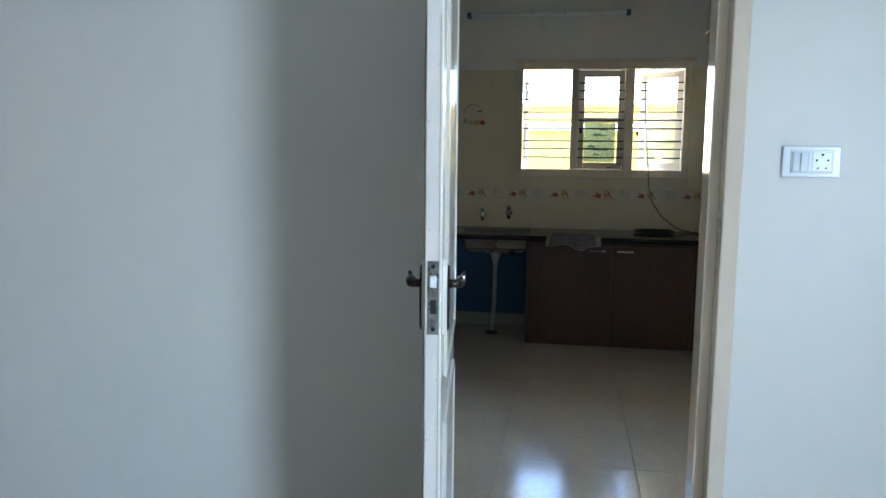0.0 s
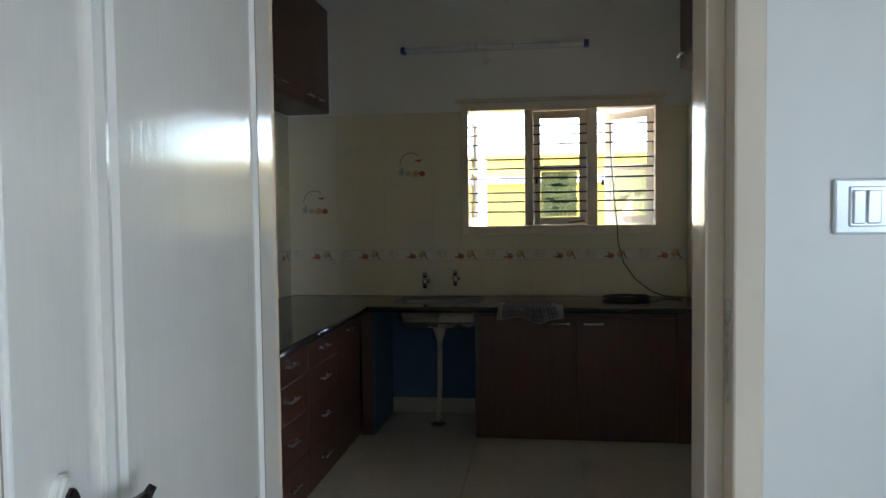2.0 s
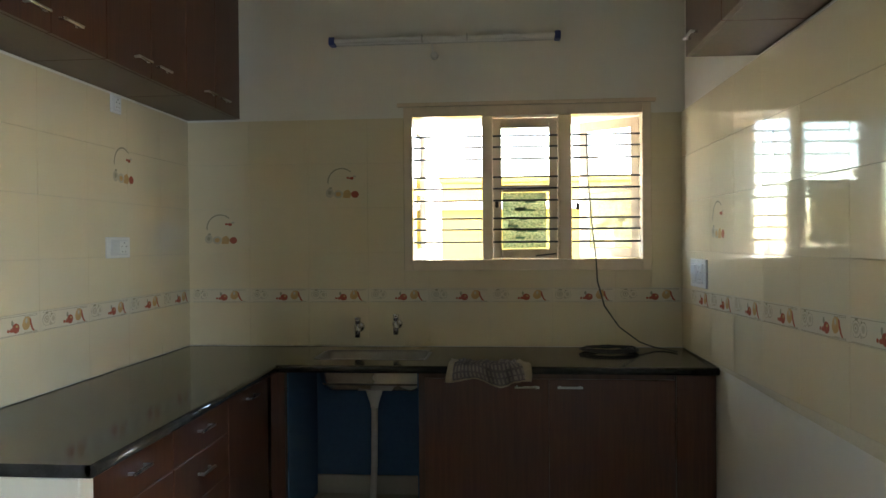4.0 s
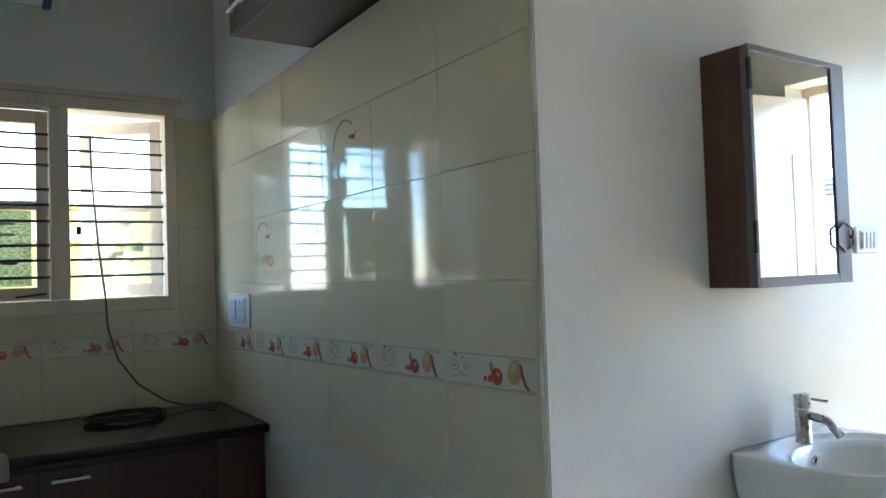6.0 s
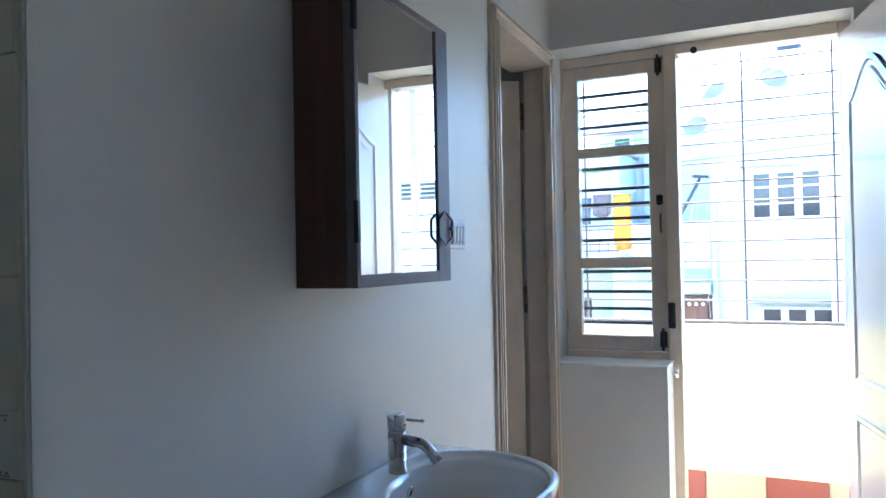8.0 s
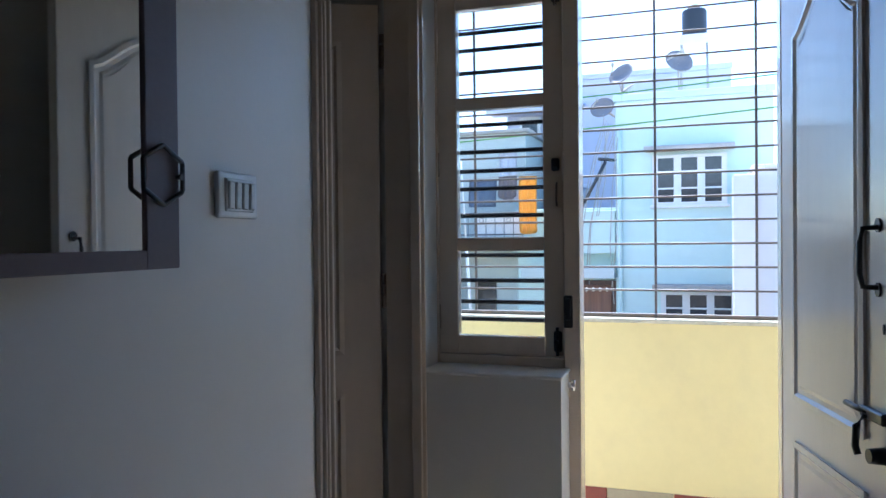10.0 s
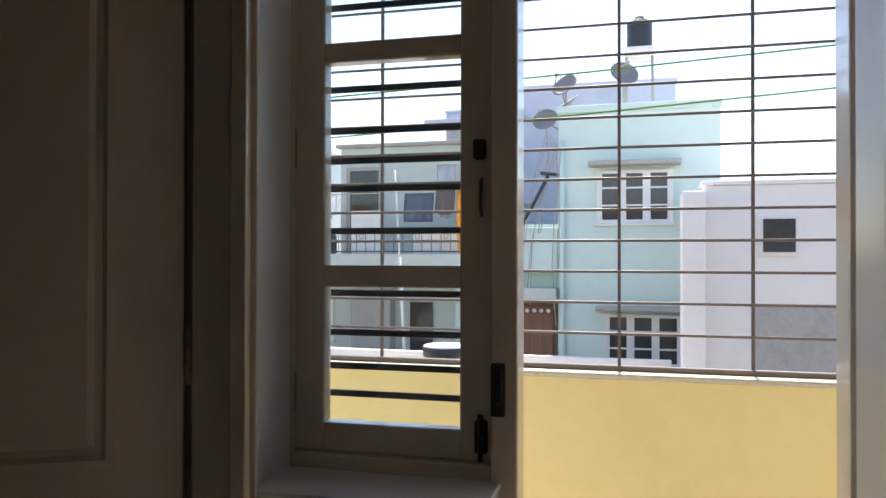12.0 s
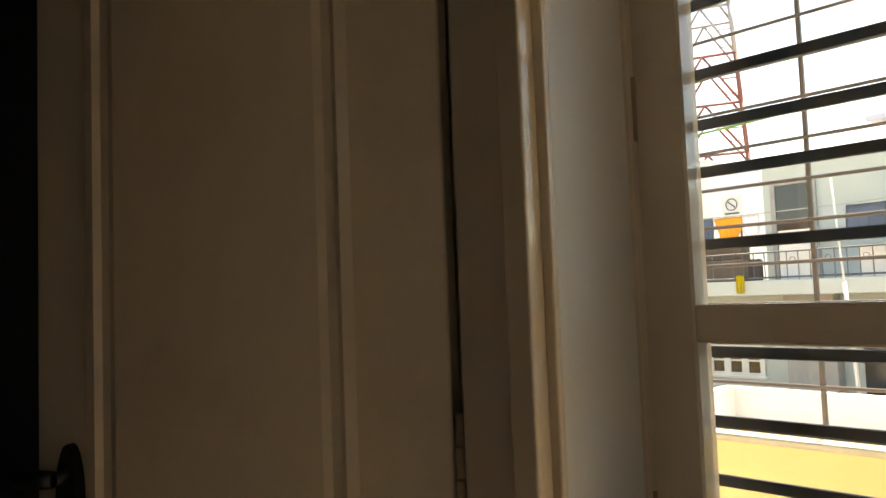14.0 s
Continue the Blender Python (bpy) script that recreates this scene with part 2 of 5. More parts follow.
M_ROPE = mat("green_rope", (0.16, 0.42, 0.12), 0.8, vary=0.1)
M_GROUND = mat("street_dust", (0.22, 0.19, 0.16), 0.95, vary=0.2, scale=0.5, bump=0.4, bump_scale=6)
M_HINGE = mat("hinge_painted_over", (0.34, 0.26, 0.19), 0.45, vary=0.25, scale=30)
M_YHOUSE = mat("house_yellow", (0.52, 0.34, 0.06), 0.85, vary=0.06, scale=0.8)

# ---- mesh helpers ----
PLACE = {}


def thing(name, at, label="", category="", group="", kind="", turn=0.0):
    """An empty at a thing's base, under which its parts are put."""
    ob = new(name)
    ob.empty_display_size = 0.05
    PLACE[ob] = pose(*at, 0, 0, turn)
    ob.matrix_world = PLACE[ob]
    return tagged(ob, label, category, group, kind)


def mesh_of(name, bm, materials):
    me = bpy.data.meshes.new(name)
    bm.to_mesh(me)
    bm.free()
    for m in materials if isinstance(materials, (list, tuple)) else [materials]:
        me.materials.append(m)
    return me


def part(name, bm, material, parent, label=""):
    """Links a bmesh, built in world places, as one mesh under a thing or a part."""
    bm.transform(PLACE[parent].inverted())
    ob = new(name, mesh_of(name, bm, material))
    ob.parent = parent
    PLACE[ob] = PLACE[parent]
    if label:
        ob["label"] = label
    return ob


def solid(name, bm, material, label="", category="", group="", kind="", at=(0, 0, 0)):
    """A thing or a piece of the setting that is one mesh."""
    bm.transform(Matrix.Translation(at).inverted())
    ob = new(name, mesh_of(name, bm, material))
    ob.location = at
    PLACE[ob] = Matrix.Translation(at)
    return tagged(ob, label, category, group, kind)


def box(bm, x0, y0, z0, x1, y1, z1, bevel=0.0, mi=0, m=None, seg=1):
    t = bmesh.new()
    bmesh.ops.create_cube(t, size=1)
    t.transform(Matrix.Translation(((x0 + x1) / 2, (y0 + y1) / 2, (z0 + z1) / 2)) @ Matrix.Diagonal((abs(x1 - x0), abs(y1 - y0), abs(z1 - z0), 1)))
    if bevel:
        bmesh.ops.bevel(t, geom=t.edges[:], offset=bevel, segments=seg, affect="EDGES", profile=0.5)
    return join(bm, t, mi, m)


def join(bm, t, mi=0, m=None):
    if m is not None:
        t.transform(m)
    for f in t.faces:
        f.material_index = mi
    tmp = bpy.data.meshes.new("tmp")
    t.to_mesh(tmp)
    t.free()
    bm.from_mesh(tmp)
    bpy.data.meshes.remove(tmp)
    return bm


def rod(bm, a, b, r, r2=None, n=10, mi=0, m=None):
    """A round bar from a to b."""
    a, b = Vector(a), Vector(b)
    t = bmesh.new()
    bmesh.ops.create_cone(t, cap_ends=True, segments=n, radius1=r, radius2=r if r2 is None else r2, depth=(b - a).length)
    for f in t.faces:
        f.smooth = len(f.verts) == 4
    t.transform(Matrix.Translation((a + b) / 2) @ (b - a).to_track_quat("Z", "Y").to_matrix().to_4x4())
    return join(bm, t, mi, m)


def sweep(bm, pts, r, n=8, mi=0, m=None, closed=False):
    """A round tube along a line of points; r is one radius or one for each point."""
    pts = [Vector(p) for p in pts]
    t = bmesh.new()
    rings = []
    k = len(pts)
    up = Vector((0.13, 0.31, 0.94)).normalized()
    for i, p in enumerate(pts):
        a, b = (pts[(i - 1) % k], pts[(i + 1) % k]) if closed else (pts[max(i - 1, 0)], pts[min(i + 1, k - 1)])
        d = (b - a).normalized()
        s = d.cross(up)
        s = s.normalized() if s.length > 1e-4 else d.orthogonal().normalized()
        w = s.cross(d)
        rad = r[i] if isinstance(r, (list, tuple)) else r
        rings.append([t.verts.new(p + rad * (math.cos(2 * math.pi * j / n) * s + math.sin(2 * math.pi * j / n) * w)) for j in range(n)])
    for i in range(k if closed else k - 1):
        for j in range(n):
            f = t.faces.new((rings[i][j], rings[i][(j + 1) % n], rings[(i + 1) % k][(j + 1) % n], rings[(i + 1) % k][j]))
            f.smooth = True
    if not closed:
        t.faces.new(rings[0][::-1])
        t.faces.new(rings[-1])
    bmesh.ops.recalc_face_normals(t, faces=t.faces[:])
    return join(bm, t, mi, m)


def lathe(bm, profile, n=24, mi=0, m=None):
    """Turns (radius, z) pairs about z."""
    t = bmesh.new()
    rings = [[t.verts.new((r * math.cos(2 * math.pi * j / n), r * math.sin(2 * math.pi * j / n), z)) for j in range(n)] for r, z in profile]
    for a, b in zip(rings, rings[1:]):
        for j in range(n):
            t.faces.new((a[j], a[(j + 1) % n], b[(j + 1) % n], b[j])).smooth = True
    for ring in (rings[0], rings[-1]):
        if (ring[0].co - ring[n // 2].co).length > 1e-3:
            t.faces.new(ring)
    bmesh.ops.recalc_face_normals(t, faces=t.faces[:])
    return join(bm, t, mi, m)


def plate(bm, outline, depth, mi=0, m=None, bevel=0.0):
    """A flat plate with the outline (u, w) in the local x-z plane, its back at y = 0 and its face at y = -depth."""
    t = bmesh.new()
    f = t.faces.new([t.verts.new((u, 0, w)) for u, w in outline])
    ext = bmesh.ops.extrude_face_region(t, geom=[f])
    for v in ext["geom"]:
        if isinstance(v, bmesh.types.BMVert):
            v.co.y -= depth
    bmesh.ops.recalc_face_normals(t, faces=t.faces[:])
    if bevel:
        bmesh.ops.bevel(t, geom=[e for e in t.edges if all(abs(v.co.y + depth) < 1e-6 for v in e.verts)], offset=bevel, segments=2, affect="EDGES")
    return join(bm, t, mi, m)


def moulding(bm, outline, section, mi=0, m=None):
    """A closed moulding round an outline (u, w) in the x-z plane. section: (outward shift, depth towards -y) pairs."""
    t = bmesh.new()
    k = len(outline)
    pts = [Vector((u, 0, w)) for u, w in outline]
    rings = []
    for i, p in enumerate(pts):
        d1, d2 = (p - pts[i - 1]).normalized(), (pts[(i + 1) % k] - p).normalized()
        n1, n2 = Vector((d1.z, 0, -d1.x)), Vector((d2.z, 0, -d2.x))
        nn = (n1 + n2).normalized()
        nn /= max(0.35, nn.dot(n1))
        rings.append([t.verts.new(p + nn * s + Vector((0, -h, 0))) for s, h in section])
    for i in range(k):
        a, b = rings[i], rings[(i + 1) % k]
        for j in range(len(section) - 1):
            t.faces.new((a[j], a[j + 1], b[j + 1], b[j]))
    bmesh.ops.recalc_face_normals(t, faces=t.faces[:])
    return join(bm, t, mi, m)


def disc(cx, cz, rx, rz, n=14, a0=0.0, a1=2 * math.pi):
    return [(cx + rx * math.cos(a0 + (a1 - a0) * i / n), cz + rz * math.sin(a0 + (a1 - a0) * i / n)) for i in range(n)]


def walled(name, boxes, material, label, kind="structure", m=None, category="wall"):
    bm = bmesh.new()
    for b in boxes:
        box(bm, *b, m=m)
    return solid(name, bm, material, label, category, kind=kind)

# ---- setting: floors, walls, ceilings ----
CEIL = 2.95
BW = pose(1.350, 3.549, 0, 0, 0, 1.6)      # the washbasin wall: x along it, y into it
XL, XR, YB, XBAL = -1.345, 1.350, 5.755, 3.50
XO, XP = 3.745, 4.69                       # outer face of the balcony wall, inner face of the parapet

bm = bmesh.new()
box(bm, -3.3, -4.1, -0.12, XO, 6.0, -0.006)
floor = solid("floor", bm, M_FGROUT, "polished beige floor tiles with thin joints", "floor", kind="structure")
walled("ceiling", [(-3.3, -4.1, CEIL, XO, 6.0, CEIL + 0.1)], M_CEIL, "plain white painted ceiling", category="ceiling")

walled("wall_bedroom", [(-3.2, 2.04, 0, -0.146, 2.19, CEIL), (0.757, 2.04, 0, 3.50, 2.19, CEIL), (-0.146, 2.04, 2.12, 0.757, 2.19, CEIL)], M_WALL,
       "white painted wall with a doorway to the kitchen")
# unseen walls behind the camera, coloured dark to dim the room's bounce
walled("wall_bedroom_west", [(-3.3, -4.1, 0, -3.2, 2.19, CEIL)], M_BEDFAR, "unseen bedroom wall, dark tan to dim its bounced light")
walled("wall_bedroom_south", [(-3.2, -4.1, 0, 2.45, -4.0, CEIL)], M_BEDFAR, "unseen bedroom wall, dark tan to dim its bounced light")
walled("wall_bedroom_east", [(2.35, -4.0, 0, 2.45, -1.62, CEIL), (2.35, -0.98, 0, 2.45, 2.04, CEIL), (2.35, -1.62, 0, 2.45, -0.98, 0.78), (2.35, -1.62, 1.92, 2.45, -0.98, CEIL)],
       M_WALL, "white painted bedroom wall with a window opening")
walled("wall_kitchen_west", [(XL - 0.15, 2.19, 0, XL, YB, CEIL)], M_WALL, "white painted kitchen wall above cream tiles")
wall_back = walled("wall_kitchen_north", [(XL - 0.15, YB, 0, -0.095, 5.93, CEIL), (1.135, YB, 0, XR + 0.14, 5.93, CEIL), (-0.095, YB, 0, 1.135, 5.93, 1.255), (-0.095, YB, 2.045, 1.135, 5.93, CEIL)],
                   M_WALL, "white painted wall with a barred window over the kitchen counter")
walled("wall_kitchen_east", [(XR, 3.552, 0, XR + 0.14, YB, CEIL)], M_WALL, "white painted wall end beside the tiled kitchen wall")
walled("wall_washbasin", [(0.003, 0, 0, 1.527, 0.13, CEIL), (1.527, 0, 2.03, 2.118, 0.13, CEIL), (2.118, 0, 0, 2.17, 0.09, CEIL)], M_WALL,
       "white painted wall behind the washbasin with a bathroom doorway", m=BW)
walled("wall_balcony", [(XBAL, 2.19, 0, XO, 2.605, CEIL), (XBAL, 2.605, 2.095, XO, 3.614, CEIL), (XBAL, 3.205, 0, XO, 3.614, 0.922), (XBAL + 0.022, 3.614, 0, XO, 5.0, CEIL), (XBAL, 3.70, 0, XBAL + 0.022, 5.0, CEIL)], M_WALL,
       "white painted wall with a door and a side window to the balcony")
# unlit bathroom: its shade is put into the wall's dark blue-grey
walled("wall_bathroom", [(XR + 0.14, 4.9, 0, XBAL, 5.0, CEIL), (2.3, 3.70, 0, 2.38, 4.9, CEIL)], mat("bathroom_wall_blue_shade", (0.11, 0.13, 0.16), 0.3, vary=0.05), "bathroom wall behind the door, dark blue-grey for the unlit room's shade")

# unseen concrete slab added outside, over the kitchen window, to cut its sky light
walled("window_shade", [(-0.75, YB + 0.14, 2.13, 1.45, YB + 0.92, 2.21)], M_CONC, "unseen concrete slab added to cut sky light into the kitchen", category="sun shade")

# balcony
walled("balcony_floor", [(XO, 1.2, -0.15, XP + 0.145, 5.0, -0.02)], M_FLOOR, "beige balcony floor", category="floor")
walled("balcony_ceiling", [(XO, 1.2, 2.75, XP + 0.145, 5.0, 2.9)], M_CEIL, "plain balcony ceiling slab", category="ceiling")
walled("balcony_wall_south", [(XO, 1.05, -0.15, XP + 0.145, 1.2, 2.9)], M_YELLOW, "yellow painted balcony end wall")
parapet = walled("parapet", [(XP, 1.2, -0.02, XP + 0.145, 5.0, 0.948)], M_YELLOW, "yellow painted balcony parapet", category="parapet")
bm = bmesh.new()
box(bm, XP - 0.01, 1.2, 0.948, XP + 0.16, 5.0, 0.965, 0.004)
solid("parapet_coping", bm, M_STONE, "weathered cement coping on the yellow parapet", "coping", kind="structure")

# balcony grille
XG = 4.76
g = thing("balcony_grille", (XG, 3.06, 0.965), "brown-grey steel grille of horizontal bars above the parapet", "grille")
bm = bmesh.new()
box(bm, XG - 0.013, 1.2, 0.965, XG + 0.013, 5.0, 0.982, 0.002)
part("bottom_rail", bm, M_GRILLE, g)
for i in range(17):
    bm = bmesh.new()
    z = 1.082 + 0.099 * i
    rod(bm, (XG, 1.2, z), (XG, 5.0, z), 0.0047, n=8)
    part("bar", bm, M_GRILLE, g)
for i in range(9):
    bm = bmesh.new()
    y = 1.414 + 0.399 * i
    box(bm, XG + 0.0055, y - 0.005, 0.982, XG + 0.0155, y + 0.005, 2.75)
    part("upright", bm, M_GRILLE, g)
bm = bmesh.new()
box(bm, XG - 0.022, 2.220, 0.965, XG + 0.022, 2.264, 2.75, 0.003)
part("post", bm, mat("grille_post_paint", (0.52, 0.52, 0.46), 0.5, vary=0.1, scale=12, stain=(0.30, 0.27, 0.20), stain_amount=0.5, stain_scale=8), g, "square pale grey grille post")


# ---- doors ----
def arch_panel(w, z0, z1, rise):
    """Outline of a door panel whose top swells to one side of its middle."""
    pts = [(-w / 2, z0), (w / 2, z0), (w / 2, z1 - rise)]
    for i in range(1, 12):
        t = i / 12
        pts.append((w / 2 - w * t, z1 - rise + rise * (0.5 - 0.5 * math.cos(2 * math.pi * t)) ** 0.8))
    pts.append((-w / 2, z1 - rise))
    return pts




def door_leaf(name, m, width, height, thick, label, panels, both=True, paint=None):
    """A panelled leaf: local x from the hinge to the lock, y through it, z up."""
    ob = new(name)
    PLACE[ob] = m
    ob.matrix_world = m
    tagged(ob, label, "door", kind="structure")
    paint = paint or M_DOOR
    bm = bmesh.new()
    box(bm, 0, 0, 0.008, width, thick, height, 0.003, m=m, seg=2)
    part("leaf_board", bm, paint, ob)
    for u0, u1, z0, z1, rise in panels:
        out = arch_panel(u1 - u0, z0, z1, rise) if rise else [(-(u1 - u0) / 2, z0), ((u1 - u0) / 2, z0), ((u1 - u0) / 2, z1), (-(u1 - u0) / 2, z1)]
        for side in (0, 1) if both else (0,):
            bm = bmesh.new()
            turn = Matrix.Translation(((u0 + u1) / 2, 0.0, 0)) if side == 0 else Matrix.Translation(((u0 + u1) / 2, thick, 0)) @ pose(0, 0, 0, 0, 0, 180)
            moulding(bm, out, [(0.0, -0.001), (0.004, 0.007), (-0.010, 0.009), (-0.018, 0.003), (-0.030, 0.0025), (-0.040, 0.006), (-0.045, 0.006)], m=m @ turn)
            part("panel_moulding", bm, paint, ob)
            bm = bmesh.new()
            inset = [(u * (1 - 0.09 / (u1 - u0)), z0 + 0.045 + (z - z0) * (1 - 0.09 / (z1 - z0))) for u, z in out]
            plate(bm, inset, 0.006, m=m @ turn)
            part("raised_panel", bm, paint, ob)
    return ob


def lever_set(leaf, m, u, z, thick, material, curl=1.0):
    """Lever handles with long plates on both faces, and the lock's face plate on the edge."""
    for s in (0, 1):
        turn = m @ Matrix.Translation((u, 0 if s == 0 else thick, z)) @ (Matrix.Identity(4) if s == 0 else pose(0, 0, 0, 0, 0, 180))
        hand = (-1 if s == 0 else 1) * (1 if curl else -1)
        bm = bmesh.new()
        if curl:
            plate(bm, disc(0, -0.030, 0.027, 0.080, 24), 0.009, m=turn, bevel=0.003)
            part("handle_base", bm, M_DOOR, leaf)
            bm = bmesh.new()
        plate(bm, disc(0, -0.030, 0.018, 0.069, 20), 0.014, m=turn, bevel=0.002)
        esc = part("handle_plate", bm, material, leaf, "dark oval handle plate")
        bm = bmesh.new()
        rod(bm, (0, -0.004, 0), (0, -0.034, 0), 0.009, m=turn)
        sweep(bm, [(0, -0.030, 0), (hand * 0.016, -0.034, 0.0), (hand * 0.042, -0.036, -0.001), (hand * 0.060, -0.036 - 0.002 * curl, 0.001 * curl), (hand * 0.072, -0.036 - 0.004 * curl, 0.006 * curl), (hand * 0.077, -0.036 - 0.007 * curl, 0.012 * curl)],
              [0.010, 0.012, 0.012, 0.009, 0.005, 0.004], m=turn)
        part("lever", bm, material, esc)


# bedroom door, standing open into the bedroom
HX, HY = -0.050, 2.040
LT = Vector((0.041 - HX, 1.277 - HY, 0))
LM = Matrix.Translation((HX, HY, 0)) @ pose(0, 0, 0, 0, 0, math.degrees(math.atan2(LT.y, LT.x)))
LW = LT.length
door_1 = door_leaf("door_1", LM @ Matrix.Translation((0, -0.034, 0)), LW, 2.06, 0.034, "glossy cream panelled bedroom door standing open", [(0.12, LW - 0.13, 0.875, 1.93, 0.12), (0.12, LW - 0.13, 0.16, 0.765, 0)])
LE = LM @ Matrix.Translation((0, -0.034, 0))
lever_set(door_1, LE, LW - 0.06, 1.092, 0.034, M_BRONZE)
bm = bmesh.new()
box(bm, LW, 0.006, 0.998, LW + 0.0025, 0.028, 1.147, 0.0008, m=LE)
lock = part("lock_face_plate", bm, M_STEEL, door_1, "worn steel lock face plate")
bm = bmesh.new()
box(bm, LW + 0.001, 0.010, 1.094, LW + 0.010, 0.024, 1.118, 0.002, m=LE)
part("latch_bolt", bm, M_PLASTIC, lock, "pale latch bolt")
bm = bmesh.new()
box(bm, LW + 0.001, 0.011, 1.040, LW + 0.0034, 0.023, 1.068, 0.0005, m=LE)
part("dead_bolt_slot", bm, M_HOLE, lock)
for z in (1.009, 1.136):
    bm = bmesh.new()
    rod(bm, (LW + 0.001, 0.017, z), (LW + 0.0036, 0.017, z), 0.0045, m=LE)
    part("screw", bm, M_HOLE, lock)

bm = bmesh.new()
box(bm, LW + 0.0002, 0.0275, 0.25, LW + 0.0012, 0.0285, 1.62, m=LE)
part("lipping_joint", bm, M_HINGE, door_1, "dark hairline joint along the lipping")
rn = random.Random(3)
for i in range(16):
    bm = bmesh.new()
    zz, yy = 0.35 + 0.105 * i + 0.03 * rn.random(), (0.006, 0.022)[i % 2] + 0.003 * rn.random()
    rod(bm, (LW + 0.0002, yy, zz), (LW + 0.0012, yy, zz), 0.0013, n=6, m=LE)
    part("nail_mark", bm, M_HINGE, door_1)


def casing(bm, m, u0, u1, z1, w, d, mi=0):
    """A reeded casing round an opening, on the wall face at y = 0, standing d proud."""
    for a, b, dd in ((0.0, 0.16, 0.85), (0.16, 0.56, 0.55), (0.56, 0.68, 1.0), (0.70, 0.80, 0.85), (0.80, 1.0, 0.5)):
        lo, hi = w * a, w * b
        box(bm, u0 - hi, -d * dd, 0, u0 - lo, 0.01, z1 + hi, 0.0025, m=m, mi=mi, seg=2)
        box(bm, u1 + lo, -d * dd, 0, u1 + hi, 0.01, z1 + hi, 0.0025, m=m, mi=mi, seg=2)
        box(bm, u0 - lo, -d * dd, z1 + lo, u1 + lo, 0.01, z1 + hi, 0.0025, m=m, mi=mi, seg=2)


# bedroom door frame
f1 = thing("door_frame_1", (0.7, 2.1, 0), "cream painted wooden door frame with worn edges", "door frame", kind="structure")
bm = bmesh.new()
box(bm, 0.713, 2.022, 0, 0.760, 2.20, 2.075, 0.003)
part("jamb", bm, M_FRAME, f1)
bm = bmesh.new()
box(bm, 0.682, 2.085, 0, 0.714, 2.20, 2.05, 0.003)
part("door_stop", bm, M_FRAME, f1)
bm = bmesh.new()
box(bm, -0.150, 2.055, 0, -0.104, 2.20, 2.075, 0.003)
part("jamb", bm, M_FRAME, f1)
bm = bmesh.new()
box(bm, -0.150, 2.022, 2.075, 0.760, 2.20, 2.125, 0.003)
part("head", bm, M_FRAME, f1)
bm = bmesh.new()
box(bm, 0.7115, 2.045, 1.03, 0.7135, 2.072, 1.20, 0.0005)
part("strike_plate", bm, M_STEEL, f1, "worn steel strike plate")

# bathroom door and its casing
UB0, UB1 = 1.534, 2.087
f2 = thing("door_frame_2", (2.86, 3.62, 0), "cream painted moulded frame of the bathroom door", "door frame", kind="structure")
bm = bmesh.new()
casing(bm, BW, UB0, UB1, 2.02, 0.058, 0.022)
part("casing", bm, M_FRAME, f2)
for u0, u1 in ((UB0 - 0.006, UB0 + 0.0), (UB1 + 0.025, UB1 + 0.031)):
    bm = bmesh.new()
    box(bm, u0, 0.0, 0, u1, 0.145 if u0 < 2 else 0.092, 2.02, m=BW)
    part("jamb", bm, M_FRAME, f2)
bm = bmesh.new()
box(bm, UB0 - 0.006, 0, 2.02, UB1 + 0.031, 0.145, 2.032, m=BW)
part("head", bm, M_FRAME, f2)
BH = Vector((3.491, 3.725, 0))
BM_ = Matrix.Translation(BH) @ pose(0, 0, 0, 0, 0, math.degrees(math.atan2(0.496, -0.25)))
door_2 = door_leaf("door_2", BM_ @ Matrix.Translation((0.008, 0, 0)), 0.567, 1.985, 0.03, "cream panelled bathroom door standing ajar inwards", [(0.11, 0.475, 0.98, 1.87, 0.0), (0.11, 0.475, 0.14, 0.86, 0)], paint=M_FRAME)
lever_set(door_2, BM_, 0.515, 1.125, 0.03, M_BLACK, 0.0)
for z in (1.11, 1.80, 0.25):
    bm = bmesh.new()
    for k in range(3):
        rod(bm, (0.0, 0.033, z + 0.034 * k), (0.0, 0.033, z + 0.034 * k + 0.031), 0.0055, m=BM_)
    box(bm, -0.008, 0.030, z, 0.006, 0.0325, z + 0.10, m=BM_)
    part("hinge", bm, M_HINGE, door_2, "worn steel butt hinge")

# balcony door, standing open into the room
DH = Vector((3.612, 2.640, 0))
DM = Matrix.Translation(DH) @ pose(0, 0, 0, 0, 0, math.degrees(math.atan2(-0.124, -0.55)))
# the leaf's face towards the room lies at y = 0 once turned
DL = DM @ Matrix.Translation((0, 0, 0))
door_3 = door_leaf("door_3", DL, 0.565, 2.045, 0.034, "glossy cream panelled balcony door standing open", [(0.095, 0.47, 0.90, 1.90, 0.10), (0.095, 0.47, 0.14, 0.79, 0)])

# balcony door hardware
for u, z in ((0.525, 1.262),):
    bm = bmesh.new()
    sweep(bm, [(u, -0.004, z + 0.058), (u, -0.03, z + 0.056), (u, -0.036, z + 0.03), (u, -0.036, z - 0.03), (u, -0.03, z - 0.056), (u, -0.004, z - 0.058)], 0.0055, m=DL)
    for s in (1, -1):
        plate(bm, disc(u, z + s * 0.062, 0.011, 0.014), 0.004, m=DL)
    part("pull_handle", bm, M_BLACK, door_3, "black bow pull handle")
bm = bmesh.new()
box(bm, 0.47, -0.014, 0.945, 0.563, 0.0, 0.968, 0.003, m=DL)
rod(bm, (0.40, -0.010, 0.957), (0.50, -0.010, 0.957), 0.006, m=DL)
